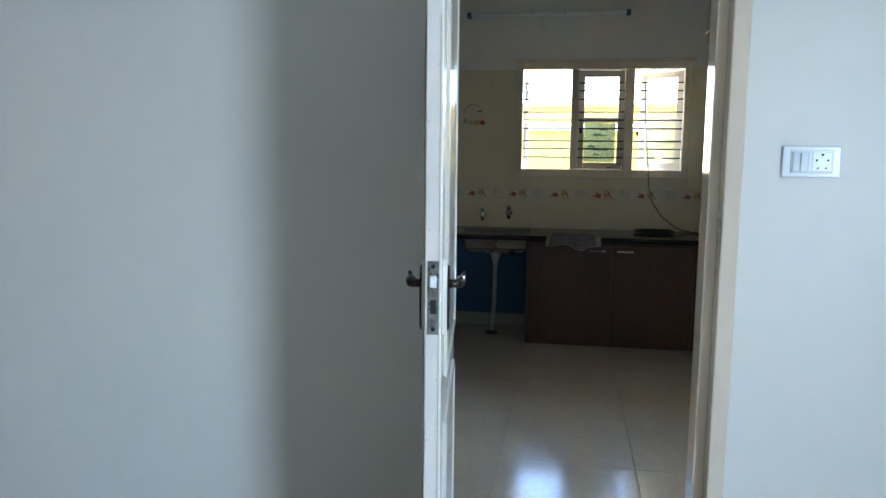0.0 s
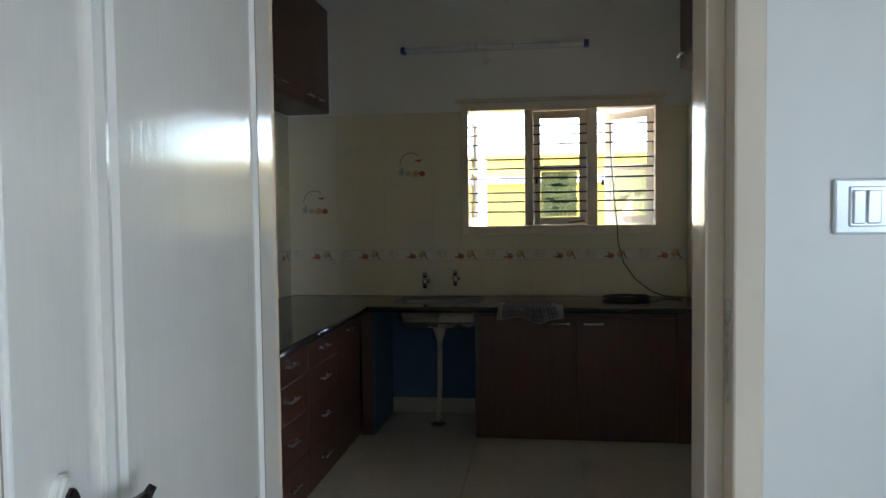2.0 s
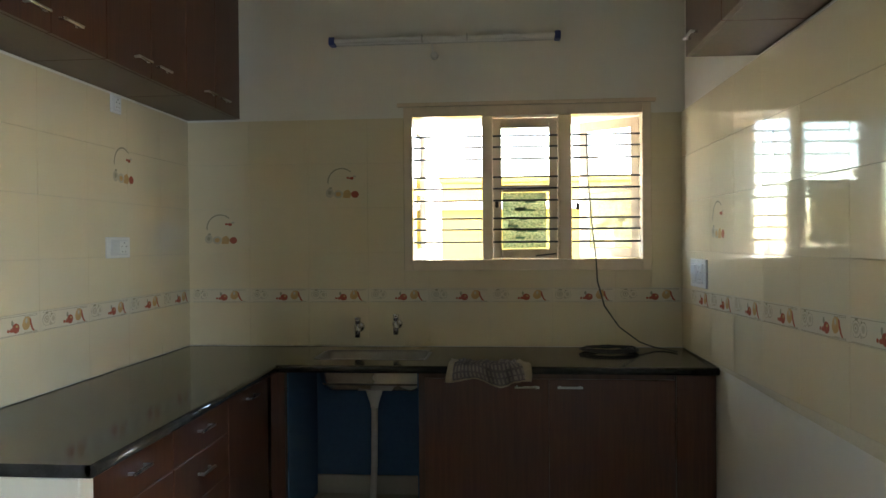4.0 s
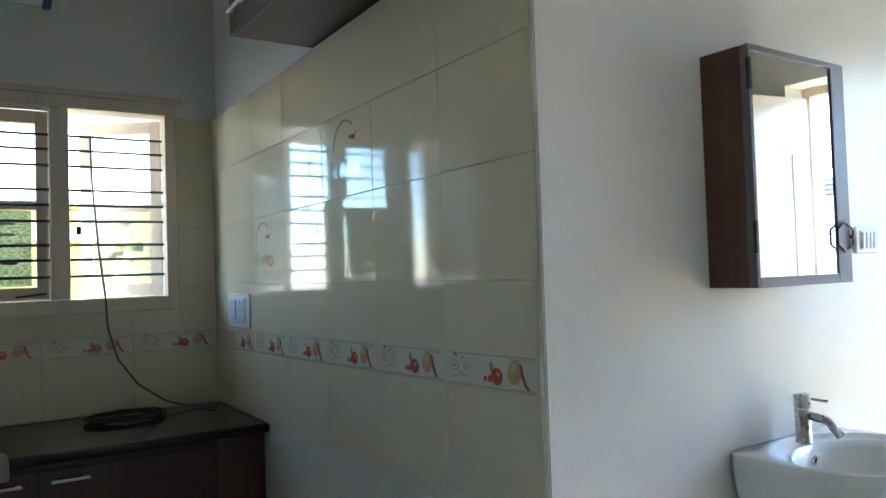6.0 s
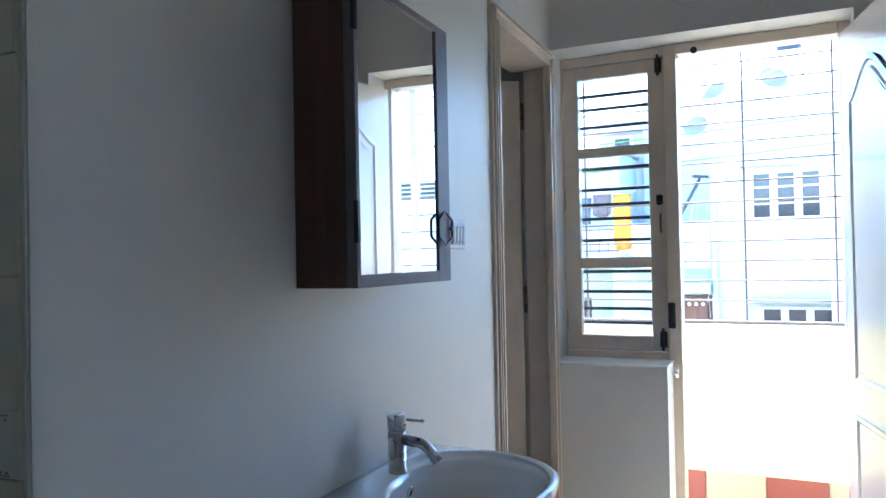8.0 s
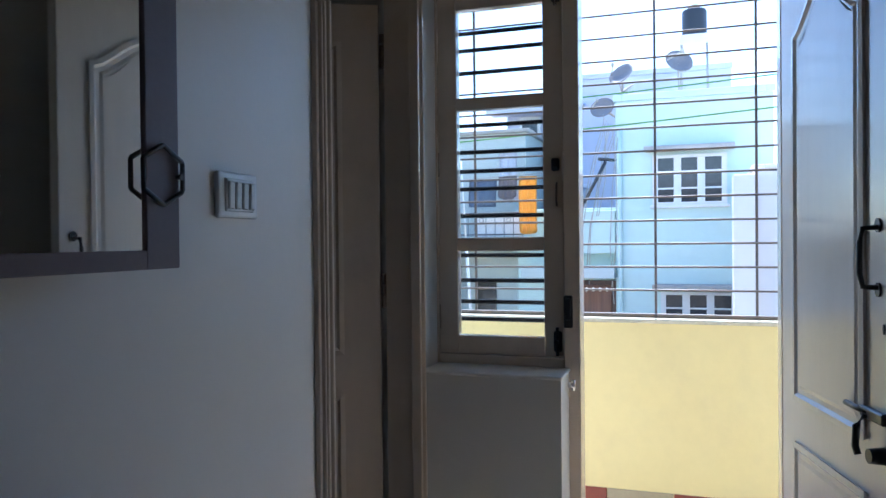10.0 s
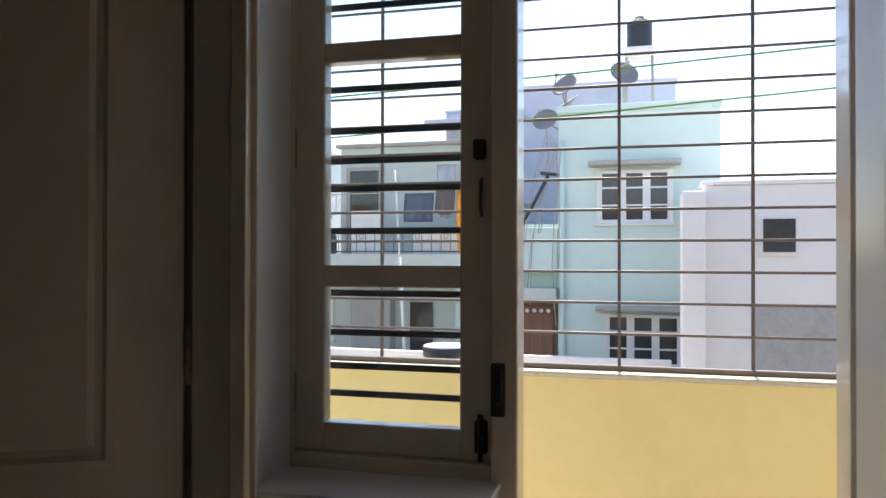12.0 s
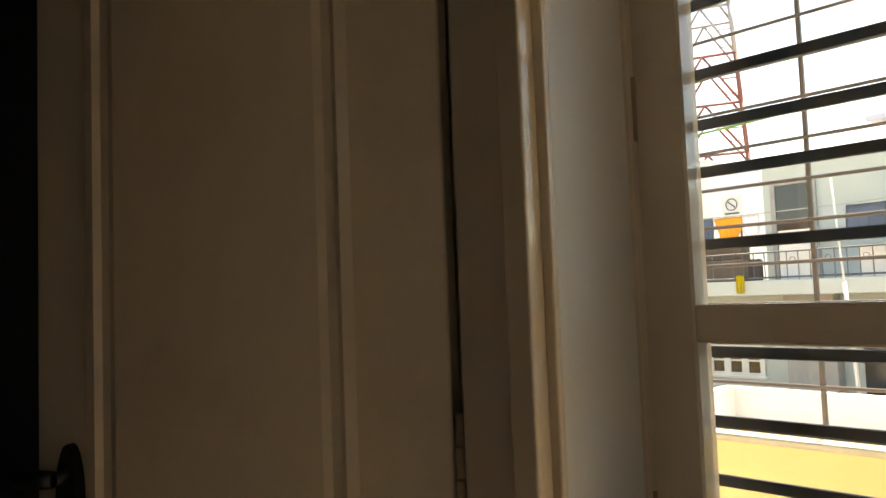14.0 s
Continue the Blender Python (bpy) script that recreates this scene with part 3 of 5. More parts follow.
sweep(bm, [(0.50, -0.016, 0.955), (0.495, -0.03, 0.93), (0.49, -0.03, 0.89), (0.497, -0.028, 0.875)], 0.007, m=DL)
bolt = part("sliding_bolt", bm, M_BLACK, door_3, "black sliding door bolt")
bm = bmesh.new()
rod(bm, (0.545, 0, 0.885), (0.545, -0.03, 0.885), 0.017, 0.014, n=16, m=DL)
part("bolt_knob", bm, M_BLACK, bolt)
bm = bmesh.new()
plate(bm, disc(0.545, 1.126, 0.004, 0.010), 0.002, m=DL)
part("keyhole", bm, M_HOLE, door_3)

# ---- windows ----


def paper_mat(name, dark, middle, light):
    m = bpy.data.materials.new(name)
    m.use_nodes = True
    n, l = m.node_tree.nodes, m.node_tree.links
    tc = n.new("ShaderNodeTexCoord")
    mp = n.new("ShaderNodeMapping")
    mp.inputs["Scale"].default_value = (34, 34, 60)
    l.new(tc.outputs["Object"], mp.inputs[0])
    ns = n.new("ShaderNodeTexNoise")
    ns.inputs["Scale"].default_value, ns.inputs["Detail"].default_value = 2.2, 8
    l.new(mp.outputs[0], ns.inputs["Vector"])
    r = n.new("ShaderNodeValToRGB")
    e = r.color_ramp.elements
    e[0].position, e[0].color = 0.36, dark
    e[1].position, e[1].color = 0.66, light
    mid = e.new(0.5)
    mid.color = middle
    l.new(ns.outputs["Fac"], r.inputs[0])
    d, t, x = n.new("ShaderNodeBsdfDiffuse"), n.new("ShaderNodeBsdfTranslucent"), n.new("ShaderNodeMixShader")
    for s in (d, t):
        l.new(r.outputs[0], s.inputs["Color"])
    x.inputs[0].default_value = 0.55
    l.new(d.outputs[0], x.inputs[1])
    l.new(t.outputs[0], x.inputs[2])
    l.new(x.outputs[0], n["Material Output"].inputs[0])
    return m


M_PAPERT = paper_mat("newspaper_printed", (0.30, 0.36, 0.22, 1), (0.62, 0.60, 0.38, 1), (0.86, 0.78, 0.52, 1))
M_PAPERC = paper_mat("newspaper_cream", (0.66, 0.62, 0.40, 1), (0.86, 0.78, 0.54, 1), (0.92, 0.84, 0.60, 1))


def sash(parent, m, w, h, stile, panes, thick=0.028, paper=(), material=None, sheet=None):
    """A glazed sash, local x across, y through, z up; panes are (z0, z1)."""
    material = material or M_FRAME
    bm = bmesh.new()
    box(bm, 0, 0, 0, stile, thick, h, 0.003, m=m)
    box(bm, w - stile, 0, 0, w, thick, h, 0.003, m=m)
    edges = [0] + [v for p in panes for v in p] + [h]
    for a, b in zip(edges[::2], edges[1::2]):
        box(bm, stile - 0.002, 0.001, a, w - stile + 0.002, thick - 0.001, b, 0.003, m=m)
    s = part("sash", bm, material, parent)
    for i, (a, b) in enumerate(panes):
        bm = bmesh.new()
        box(bm, stile - 0.003, thick * 0.55, a - 0.003, w - stile + 0.003, thick * 0.55 + 0.003, b + 0.003, m=m)
        p = part("pane", bm, M_GLASS, s)
        p.visible_shadow = False
        if i in paper:
            bm = bmesh.new()
            box(bm, stile + 0.004, thick * 0.5 - 0.003, a + 0.004, w - stile - 0.016, thick * 0.5, b - 0.002, m=m)
            part("pasted_newspaper", bm, sheet or M_PAPERT, p, "yellowed newspaper pasted on the pane")
            rnd = random.Random(int(w * 1000) + i)
            bm = bmesh.new()
            for k in range(9):
                u, z = stile + 0.02 + rnd.random() * (w - 2 * stile - 0.12), a + 0.03 + rnd.random() * (b - a - 0.08)
                box(bm, u, thick * 0.5 - 0.0045, z, u + 0.02 + 0.05 * rnd.random(), thick * 0.5 - 0.0032, z + 0.008 + 0.012 * rnd.random(), m=m)
            part("print", bm, M_PAPER_G, p)
    return s


# kitchen window
w1 = thing("window_1", (0.52, YB, 1.21), "cream wooden kitchen window with dark bars and open outer sashes", "window", kind="structure")
bm = bmesh.new()
for x0, z0, x1, z1, d in ((-0.135, 1.21, -0.088, 2.09, 0), (1.128, 1.21, 1.174, 2.09, 0), (-0.088, 1.21, 1.128, 1.268, 0), (-0.088, 2.036, 1.128, 2.09, 0)):
    box(bm, x0, YB - 0.012, z0, x1, YB + 0.08, z1, 0.003)
box(bm, -0.17, YB - 0.02, 2.092, 1.20, YB + 0.0, 2.112, 0.003)
part("window_frame", bm, M_FRAME, w1)
for x0, x1 in ((0.286, 0.344), (0.693, 0.762)):
    bm = bmesh.new()
    box(bm, x0, YB + 0.006, 1.268, x1, YB + 0.08, 2.036, 0.003)
    part("mullion", bm, M_FRAME, w1)
for z in (1.935, 1.876, 1.811, 1.713, 1.651, 1.586, 1.489, 1.429, 1.361):
    bm = bmesh.new()
    rod(bm, (-0.089, YB + 0.05, z), (1.129, YB + 0.05, z), 0.0055, n=8)
    part("bar", bm, M_BAR, w1)
PN = ((0.055, 0.365), (0.403, 0.715))
sash(w1, Matrix.Translation((0.342, YB + 0.082, 1.268)), 0.353, 0.768, 0.048, PN, paper=(0,))
sash(w1, Matrix.Translation((1.13, YB + 0.10, 1.268)) @ pose(0, 0, 0, 0, 0, 180 - 36) @ Matrix.Translation((0, -0.028, 0)), 0.368, 0.768, 0.05, PN, paper=(0,), sheet=M_PAPERC)
sash(w1, Matrix.Translation((-0.09, YB + 0.11, 1.268)) @ pose(0, 0, 0, 0, 0, 86), 0.368, 0.768, 0.05, PN)
for x, z in ((0.364, 1.566), (0.80, 1.55)):
    bm = bmesh.new()
    box(bm, x - 0.009, YB + 0.066, z - 0.018, x + 0.009, YB + 0.083, z + 0.018, 0.003)
    part("stay_latch", bm, M_BRONZE, w1)
bm = bmesh.new()
rod(bm, (0.57, YB + 0.04, 1.285), (0.68, YB + 0.06, 1.296), 0.004)
part("stay_rod", bm, M_BLACK, w1)

# balcony side window and door frame
XF = 3.654
w2 = thing("window_2", (XF, 3.406, 0.94), "cream wooden side window of three panes beside the balcony door", "window", kind="structure")
bm = bmesh.new()
box(bm, XF, 3.608, 0.924, 3.724, 3.622, 2.095, 0.002)
box(bm, XF - 0.004, 3.219, 0.924, 3.724, 3.608, 0.954, 0.003)
box(bm, XF, 3.219, 2.058, 3.724, 3.608, 2.095, 0.003)
part("window_frame", bm, M_FRAME, w2)
SM = Matrix.Translation((XF + 0.012, 3.611, 0.955)) @ pose(0, 0, 0, 0, 0, -90)
s2 = sash(w2, SM, 0.392, 1.102, 0.062, ((0.055, 0.315), (0.356, 0.746), (0.784, 1.053)), thick=0.036)
for z in (1.955, 1.901, 1.830, 1.733, 1.664, 1.580, 1.520, 1.464, 1.379, 1.255, 1.176, 1.109, 1.054):
    bm = bmesh.new()
    box(bm, 3.734, 3.216, z - 0.0065, 3.74, 3.616, z + 0.0065, 0.001)
    part("bar", bm, M_BAR, w2)
bm = bmesh.new()
box(bm, 3.651, 3.232, 1.505, 3.669, 3.255, 1.542, 0.005, seg=2)
rod(bm, (3.655, 3.243, 1.512), (3.641, 3.243, 1.508), 0.007)
part("sash_latch", bm, M_BLACK, s2, "black metal sash latch")
bm = bmesh.new()
sweep(bm, [(3.664, 3.24, 1.47), (3.655, 3.24, 1.465), (3.656, 3.241, 1.42), (3.657, 3.239, 1.40)], 0.003)
part("latch_hook", bm, M_GRILLE, s2)
for z0, z1 in ((0.972, 1.032), (2.0, 2.055)):
    bm = bmesh.new()
    box(bm, 3.655, 3.228, z0, 3.667, 3.252, z1, 0.003)
    rod(bm, (3.651, 3.24, z0 - 0.012), (3.651, 3.24, z1 + 0.012), 0.005)
    rod(bm, (3.651, 3.24, (z0 + z1) / 2), (3.635, 3.24, (z0 + z1) / 2), 0.005)
    part("tower_bolt", bm, M_BLACK, s2, "black tower bolt")
for z in (1.03, 1.5):
    bm = bmesh.new()
    rod(bm, (3.664, 3.609, z), (3.664, 3.609, z + 0.075), 0.004)
    part("hinge", bm, M_HINGE, s2)
f3 = thing("door_frame_3", (XF, 3.186, 0), "cream wooden frame of the balcony door", "door frame", kind="structure")
for y0, y1, z0, z1 in ((3.171, 3.219, 0.0, 2.095), (2.605, 2.640, 0.0, 2.095), (2.640, 3.171, 2.055, 2.095)):
    bm = bmesh.new()
    box(bm, XF - 0.015, y0, z0, 3.724, y1, z1, 0.004, seg=2)
    part("frame_post" if z0 == 0 else "head", bm, M_FRAME, f3)
bm = bmesh.new()
box(bm, 3.630, 3.192, 1.045, 3.642, 3.218, 1.140, 0.004, seg=2)
box(bm, 3.625, 3.196, 1.068, 3.634, 3.214, 1.132, 0.004, seg=2)
part("door_bolt", bm, M_BLACK, f3, "black metal door bolt")
bm = bmesh.new()
rod(bm, (3.635, 3.106, 2.058), (3.619, 3.106, 2.058), 0.012)
part("bolt_keeper", bm, M_BLACK, f3)
bm = bmesh.new()
rod(bm, (3.609, 3.202, 0.885), (3.609, 3.186, 0.885), 0.009)
rod(bm, (3.609, 3.188, 0.87), (3.609, 3.188, 0.90), 0.006)
part("door_stop", bm, M_CHROME, f3, "small steel door stop")
bm = bmesh.new()
box(bm, 3.493, 3.200, 0.918, XF - 0.005, 3.613, 0.9275, 0.003)
solid("window_sill", bm, M_WALL, "white plastered sill under the side window", "sill", kind="structure")

# ---- kitchen furniture ----
CT = 0.80
CF = 5.125


def cab_handle(unit, m, u, z, w=0.115):
    """A slim bar handle on the face at y = 0, standing out to -y."""
    bm = bmesh.new()
    box(bm, u - w / 2, -0.028, z - 0.005, u + w / 2, -0.018, z + 0.005, 0.003, m=m, seg=2)
    for s in (-1, 1):
        box(bm, u + s * (w / 2 - 0.012) - 0.005, -0.02, z - 0.004, u + s * (w / 2 - 0.012) + 0.005, -0.0, z + 0.004, m=m)
    return part("handle", bm, M_STEEL, unit, "slim steel bar handle")


def cabinet(name, m, w, d, h, fronts, label, group, z0=0.0):
    """A cabinet: local x across its front, y into it. fronts are (kind, u0, u1, z0, z1, handle u, handle z)."""
    ob = new(name)
    PLACE[ob] = m
    ob.matrix_world = m
    tagged(ob, label, "cabinet", group)
    bm = bmesh.new()
    box(bm, 0, 0.019, z0, w, d, z0 + h, 0.002, m=m)
    part("body", bm, M_CABEDGE, ob)
    for kind, a, b, c, e, hu, hz in fronts:
        bm = bmesh.new()
        box(bm, a + 0.0015, 0, c + 0.0015, b - 0.0015, 0.018, e - 0.0015, 0.0015, m=m)
        p = part(kind, bm, M_CAB, ob)
        if hu is not None:
            cab_handle(p, m, hu, hz)
    return ob


# run under the window
YF = 5.172
RF = Matrix.Translation((0.0, YF, 0))
cabinet("base_cabinet", RF, 1.165, YB - YF - 0.01, 0.76, [("door", 0.03, 0.60, 0.02, 0.735, 0.50, 0.70), ("door", 0.60, 1.165, 0.02, 0.735, 0.695, 0.70)],
        "brown laminate double-door base cabinet under the granite counter", "kitchen base cabinets")
cabinet("base_cabinet", Matrix.Translation((1.168, YF, 0)), 0.176, YB - YF - 0.01, 0.76, [("filler_panel", 0, 0.176, 0.0, 0.757, None, 0)],
        "narrow brown laminate filler cabinet against the tiled wall", "kitchen base cabinets")
cabinet("base_cabinet", Matrix.Translation((-0.70, YF, 0)), 0.072, YB - YF - 0.01, 0.76, [("filler_panel", 0, 0.072, 0.0, 0.757, None, 0)],
        "narrow brown laminate corner panel beside the sink bay", "kitchen base cabinets")
# run along the west wall, fronts facing east
XFR = -0.70
for k, y0 in enumerate((3.67, 4.16, 4.65)):
    m = Matrix.Translation((XFR, y0, 0)) @ pose(0, 0, 0, 0, 0, 90)
    w = 0.487
    if k == 2:
        fr = [("door", 0.0, w, 0.02, 0.757, 0.25, 0.70)]
        lab = "brown laminate single-door base cabinet in the corner"
    else:
        fr = [("drawer", 0.0, w, 0.61, 0.757, 0.24, 0.69), ("drawer", 0.0, w, 0.44, 0.61, 0.24, 0.535), ("drawer", 0.0, w, 0.23, 0.44, 0.24, 0.345), ("drawer", 0.0, w, 0.02, 0.23, 0.24, 0.135)]
        lab = "brown laminate base cabinet with four drawers and steel handles"
    cabinet("base_cabinet", m, w, XFR - XL - 0.01, 0.76, fr, lab, "kitchen base cabinets")
bm = bmesh.new()
box(bm, XL, 3.60, 0, -0.69, 3.665, 0.762, 0.004)
solid("counter_end_wall", bm, M_WALL, "white plastered support wall at the counter's end", "wall", kind="structure")

# granite worktop with the sink cut-out
SX0, SX1, SY0, SY1 = -0.523, 0.022, 5.295, 5.60
ct = thing("worktop", (-0.6, 5.4, 0.765), "polished black granite kitchen worktop in an L", "worktop")
bm = bmesh.new()
Z0, Z1 = CT - 0.035, CT
for x0, y0, x1, y1 in ((XL, 3.59, -0.655, CF - 0.002), (XL, CF - 0.002, SX0, YB - 0.008), (SX0, SY1, SX1, YB - 0.008), (SX1, CF, XR - 0.009, YB - 0.008), (SX0, CF, SX1, SY0)):
    box(bm, x0, y0, Z0, x1, y1, Z1)
bmesh.ops.remove_doubles(bm, verts=bm.verts[:], dist=0.0005)
part("slab", bm, M_GRANITE, ct)
bm = bmesh.new()
rod(bm, (-0.655, 3.59, CT - 0.017), (-0.655, CF, CT - 0.017), 0.0172, n=16)
rod(bm, (-0.655, CF, CT - 0.017), (XR - 0.009, CF, CT - 0.017), 0.0172, n=16)
part("rounded_edge", bm, M_GRANITE, ct)


def rounded_rect(x0, y0, x1, y1, r, n=6):
    pts = []
    for cx, cy, a in ((x1 - r, y1 - r, 0), (x0 + r, y1 - r, 90), (x0 + r, y0 + r, 180), (x1 - r, y0 + r, 270)):
        pts += [(cx + r * math.cos(radians(a + 90 * i / n)), cy + r * math.sin(radians(a + 90 * i / n))) for i in range(n + 1)]
    return pts


def loft(bm, loops, mi=0, cap=True, cap0=False):
    t = bmesh.new()
    rings = [[t.verts.new(p) for p in lp] for lp in loops]
    k = len(rings[0])
    for a, b in zip(rings, rings[1:]):
        for j in range(k):
            t.faces.new((a[j], a[(j + 1) % k], b[(j + 1) % k], b[j])).smooth = True
    if cap:
        t.faces.new(rings[-1])
    if cap0:
        t.faces.new(rings[0])
    bmesh.ops.recalc_face_normals(t, faces=t.faces[:])
    return join(bm, t, mi)


sk = thing("kitchen_sink", (-0.23, 5.45, 0.64), "brushed steel kitchen sink bowl set into the granite counter", "sink")
bm = bmesh.new()
loft(bm, [[(x, y, z) for x, y in rounded_rect(SX0 - o, SY0 - o, SX1 + o, SY1 + o, max(0.02, 0.05 + o * 0.6))] for o, z in
          ((0.009, CT + 0.0005), (0.006, CT + 0.002), (-0.006, CT + 0.0015), (-0.012, CT - 0.02), (-0.03, CT - 0.13), (-0.06, CT - 0.155), (-0.13, CT - 0.16))])
loft(bm, [[(x, y, z) for x, y in rounded_rect(SX0 - o, SY0 - o, SX1 + o, SY1 + o, max(0.02, 0.05 + o * 0.6))] for o, z in
          ((-0.002, CT - 0.036), (-0.010, CT - 0.04), (-0.024, CT - 0.110), (-0.036, CT - 0.140), (-0.062, CT - 0.163), (-0.13, CT - 0.171))], mi=1)
part("bowl", bm, [M_SINK, M_STEEL2], sk)
bm = bmesh.new()
lathe(bm, [(0.042, 0.0), (0.044, -0.012), (0.032, -0.05), (0.020, -0.085), (0.020, -0.10)], m=Matrix.Translation((-0.25, 5.43, CT - 0.160)))
part("waste_trap", bm, M_PIPE, sk, "grey plastic waste funnel")
bm = bmesh.new()
sweep(bm, [(-0.25, 5.43, 0.55), (-0.25, 5.43, 0.50), (-0.255, 5.44, 0.25), (-0.27, 5.46, 0.012)], 0.016, n=12)
part("waste_pipe", bm, M_PIPE, sk, "long grey plastic waste pipe")
bm = bmesh.new()
lathe(bm, [(0.055, 0.0), (0.055, 0.006), (0.03, 0.016), (0.018, 0.02)], m=Matrix.Translation((-0.27, 5.46, 0.0)))
solid("floor_drain", bm, M_BLACK, "dark floor drain cover under the waste pipe", "drain", at=(-0.27, 5.46, 0))
# painted bay behind the sink
walled("sink_bay_paint", [(-0.628, YB - 0.012, 0.10, -0.002, YB - 0.004, 0.762)], M_BLUE, "blue painted wall of the open bay under the sink")
walled("sink_bay_skirting", [(-0.628, YB - 0.022, 0.0, -0.002, YB - 0.006, 0.098)], M_SKIRT, "beige skirting tile under the sink", category="skirting")
walled("sink_bay_side", [(-0.6275, YF + 0.03, 0.0, -0.622, YB - 0.014, 0.762), (-0.006, YF + 0.03, 0.0, -0.001, YB - 0.014, 0.762)], M_BLUE, "blue painted side of the sink bay")


def wall_tap(x, z):
    t = thing("kitchen_tap", (x, YB - 0.008, z), "short chrome wall tap above the kitchen sink", "tap", "kitchen taps")
    bm = bmesh.new()
    lathe(bm, [(0.029, 0.0), (0.029, 0.006), (0.022, 0.014), (0.013, 0.018), (0.013, 0.04)], m=Matrix.Translation((x, YB - 0.008, z)) @ pose(0, 0, 0, 90))
    part("flange", bm, M_CHROME, t)
    bm = bmesh.new()
    sweep(bm, [(x, YB - 0.045, z + 0.028), (x, YB - 0.062, z + 0.022), (x, YB - 0.068, z - 0.01), (x, YB - 0.070, z - 0.050)], [0.012, 0.0165, 0.0165, 0.014], n=12)
    part("spout", bm, M_CHROME, t)
    bm = bmesh.new()
    rod(bm, (x, YB - 0.060, z + 0.026), (x, YB - 0.060, z + 0.056), 0.0165, 0.0175, n=14)
    box(bm, x - 0.008, YB - 0.105, z + 0.050, x + 0.008, YB - 0.055, z + 0.061, 0.003)
    part("lever", bm, M_CHROME, t)


wall_tap(-0.385, 0.905)
wall_tap(-0.178, 0.922)

# wall cabinets
UZ = 2.045
for k, (y0, y1) in enumerate(((3.72, 4.39), (4.39, 5.07), (5.07, 5.748))):
    m = Matrix.Translation((-1.043, y0 + 0.001, 0)) @ pose(0, 0, 0, 0, 0, 90)
    w = y1 - y0 - 0.002
    cabinet("wall_cabinet", m, w, -1.043 - XL - 0.004, 0.70, [("door", 0, w / 2, UZ, UZ + 0.70, w / 2 - 0.09, UZ + 0.06), ("door", w / 2, w, UZ, UZ + 0.70, w / 2 + 0.09, UZ + 0.06)],
            "brown laminate double-door wall cabinet above the counter", "kitchen wall cabinets", z0=UZ)
for k, (y0, y1) in enumerate(((3.70, 4.16), (4.16, 4.615))):
    m = Matrix.Translation((1.083, y1 - 0.001, 0)) @ pose(0, 0, 0, 0, 0, -90)
    w = y1 - y0 - 0.002
    cabinet("wall_cabinet", m, w, XR - 1.083 - 0.004, 0.70, [("door", 0, w, UZ, UZ + 0.70, 0.12, UZ + 0.05)],
            "brown laminate wall cabinet on the tiled wall", "kitchen wall cabinets", z0=UZ)

# tube light
tl = thing("tube_light", (0.087, YB, 2.40), "white fluorescent tube light on its batten, switched off", "tube light")
bm = bmesh.new()
box(bm, -0.505, YB - 0.028, 2.430, 0.68, YB - 0.001, 2.462, 0.004)
part("batten", bm, M_PLASTIC, tl)
bm = bmesh.new()
rod(bm, (-0.50, YB - 0.052, 2.446), (0.675, YB - 0.052, 2.446), 0.0125, n=14)
part("tube", bm, M_TUBE, tl)
for x, s in ((-0.53, 1), (0.705, -1)):
    bm = bmesh.new()
    box(bm, min(x, x + s * 0.032), YB - 0.066, 2.424, max(x, x + s * 0.032), YB - 0.002, 2.466, 0.004)
    part("end_cap", bm, M_BLUECAP, tl, "blue plastic end cap")
for x in (-0.03, 0.21):
    bm = bmesh.new()
    box(bm, x, YB - 0.068, 2.43, x + 0.008, YB - 0.025, 2.464, 0.001)
    part("clip", bm, M_STEEL, tl)
bm = bmesh.new()
lathe(bm, [(0.020, 0), (0.020, 0.018), (0.012, 0.026)], m=Matrix.Translation((0.035, YB, 2.365)) @ pose(0, 0, 0, 90))
rod(bm, (0.03, YB - 0.02, 2.365), (0.022, YB - 0.012, 2.432), 0.004)
part("ceiling_rose", bm, M_PLASTIC, tl)


# ---- switch plates ----
def switch_plate(m, w, h, modules, label):
    """A modular plate on the face at local y = 0. modules: ('s' rocker or 'o' socket, u0, u1) as shares of the width."""
    ob = new("switch_board")
    PLACE[ob] = m
    ob.matrix_world = m
    tagged(ob, label, "switch", "electric switch boards")
    bm = bmesh.new()
    box(bm, -w / 2, -0.010, -h / 2, w / 2, 0, h / 2, 0.004, m=m, seg=2)
    part("cover_plate", bm, M_PLASTIC, ob)
    bm = bmesh.new()
    box(bm, -w * 0.36, -0.0135, -h * 0.36, w * 0.36, -0.008, h * 0.36, 0.002, m=m)
    part("inner_frame", bm, M_PLASTIC2, ob)
    for kind, a, b in modules:
        u0, u1 = -w * 0.34 + w * 0.68 * a, -w * 0.34 + w * 0.68 * b
        bm = bmesh.new()
        if kind == "s":
            box(bm, u0 + 0.001, -0.018, -h * 0.3, u1 - 0.001, -0.012, h * 0.3, 0.002, m=m @ pose(0, 0, 0, 2.5))
            part("rocker", bm, M_PLASTIC2, ob)
        else:
            box(bm, u0 + 0.001, -0.0155, -h * 0.3, u1 - 0.001, -0.012, h * 0.3, 0.001, m=m)
            so = part("socket", bm, M_PLASTIC, ob)
            c = (u0 + u1) / 2
            for du, dz, r in ((0, 0.22, 0.0036), (-0.28, 0.05, 0.003), (0.28, 0.05, 0.003), (-0.2, -0.2, 0.0026), (0.2, -0.2, 0.0026)):
                bm = bmesh.new()
                rod(bm, (c + du * (u1 - u0), -0.014, dz * h), (c + du * (u1 - u0), -0.0162, dz * h), r, m=m)
                part("pin_hole", bm, M_HOLE, so)
    return ob


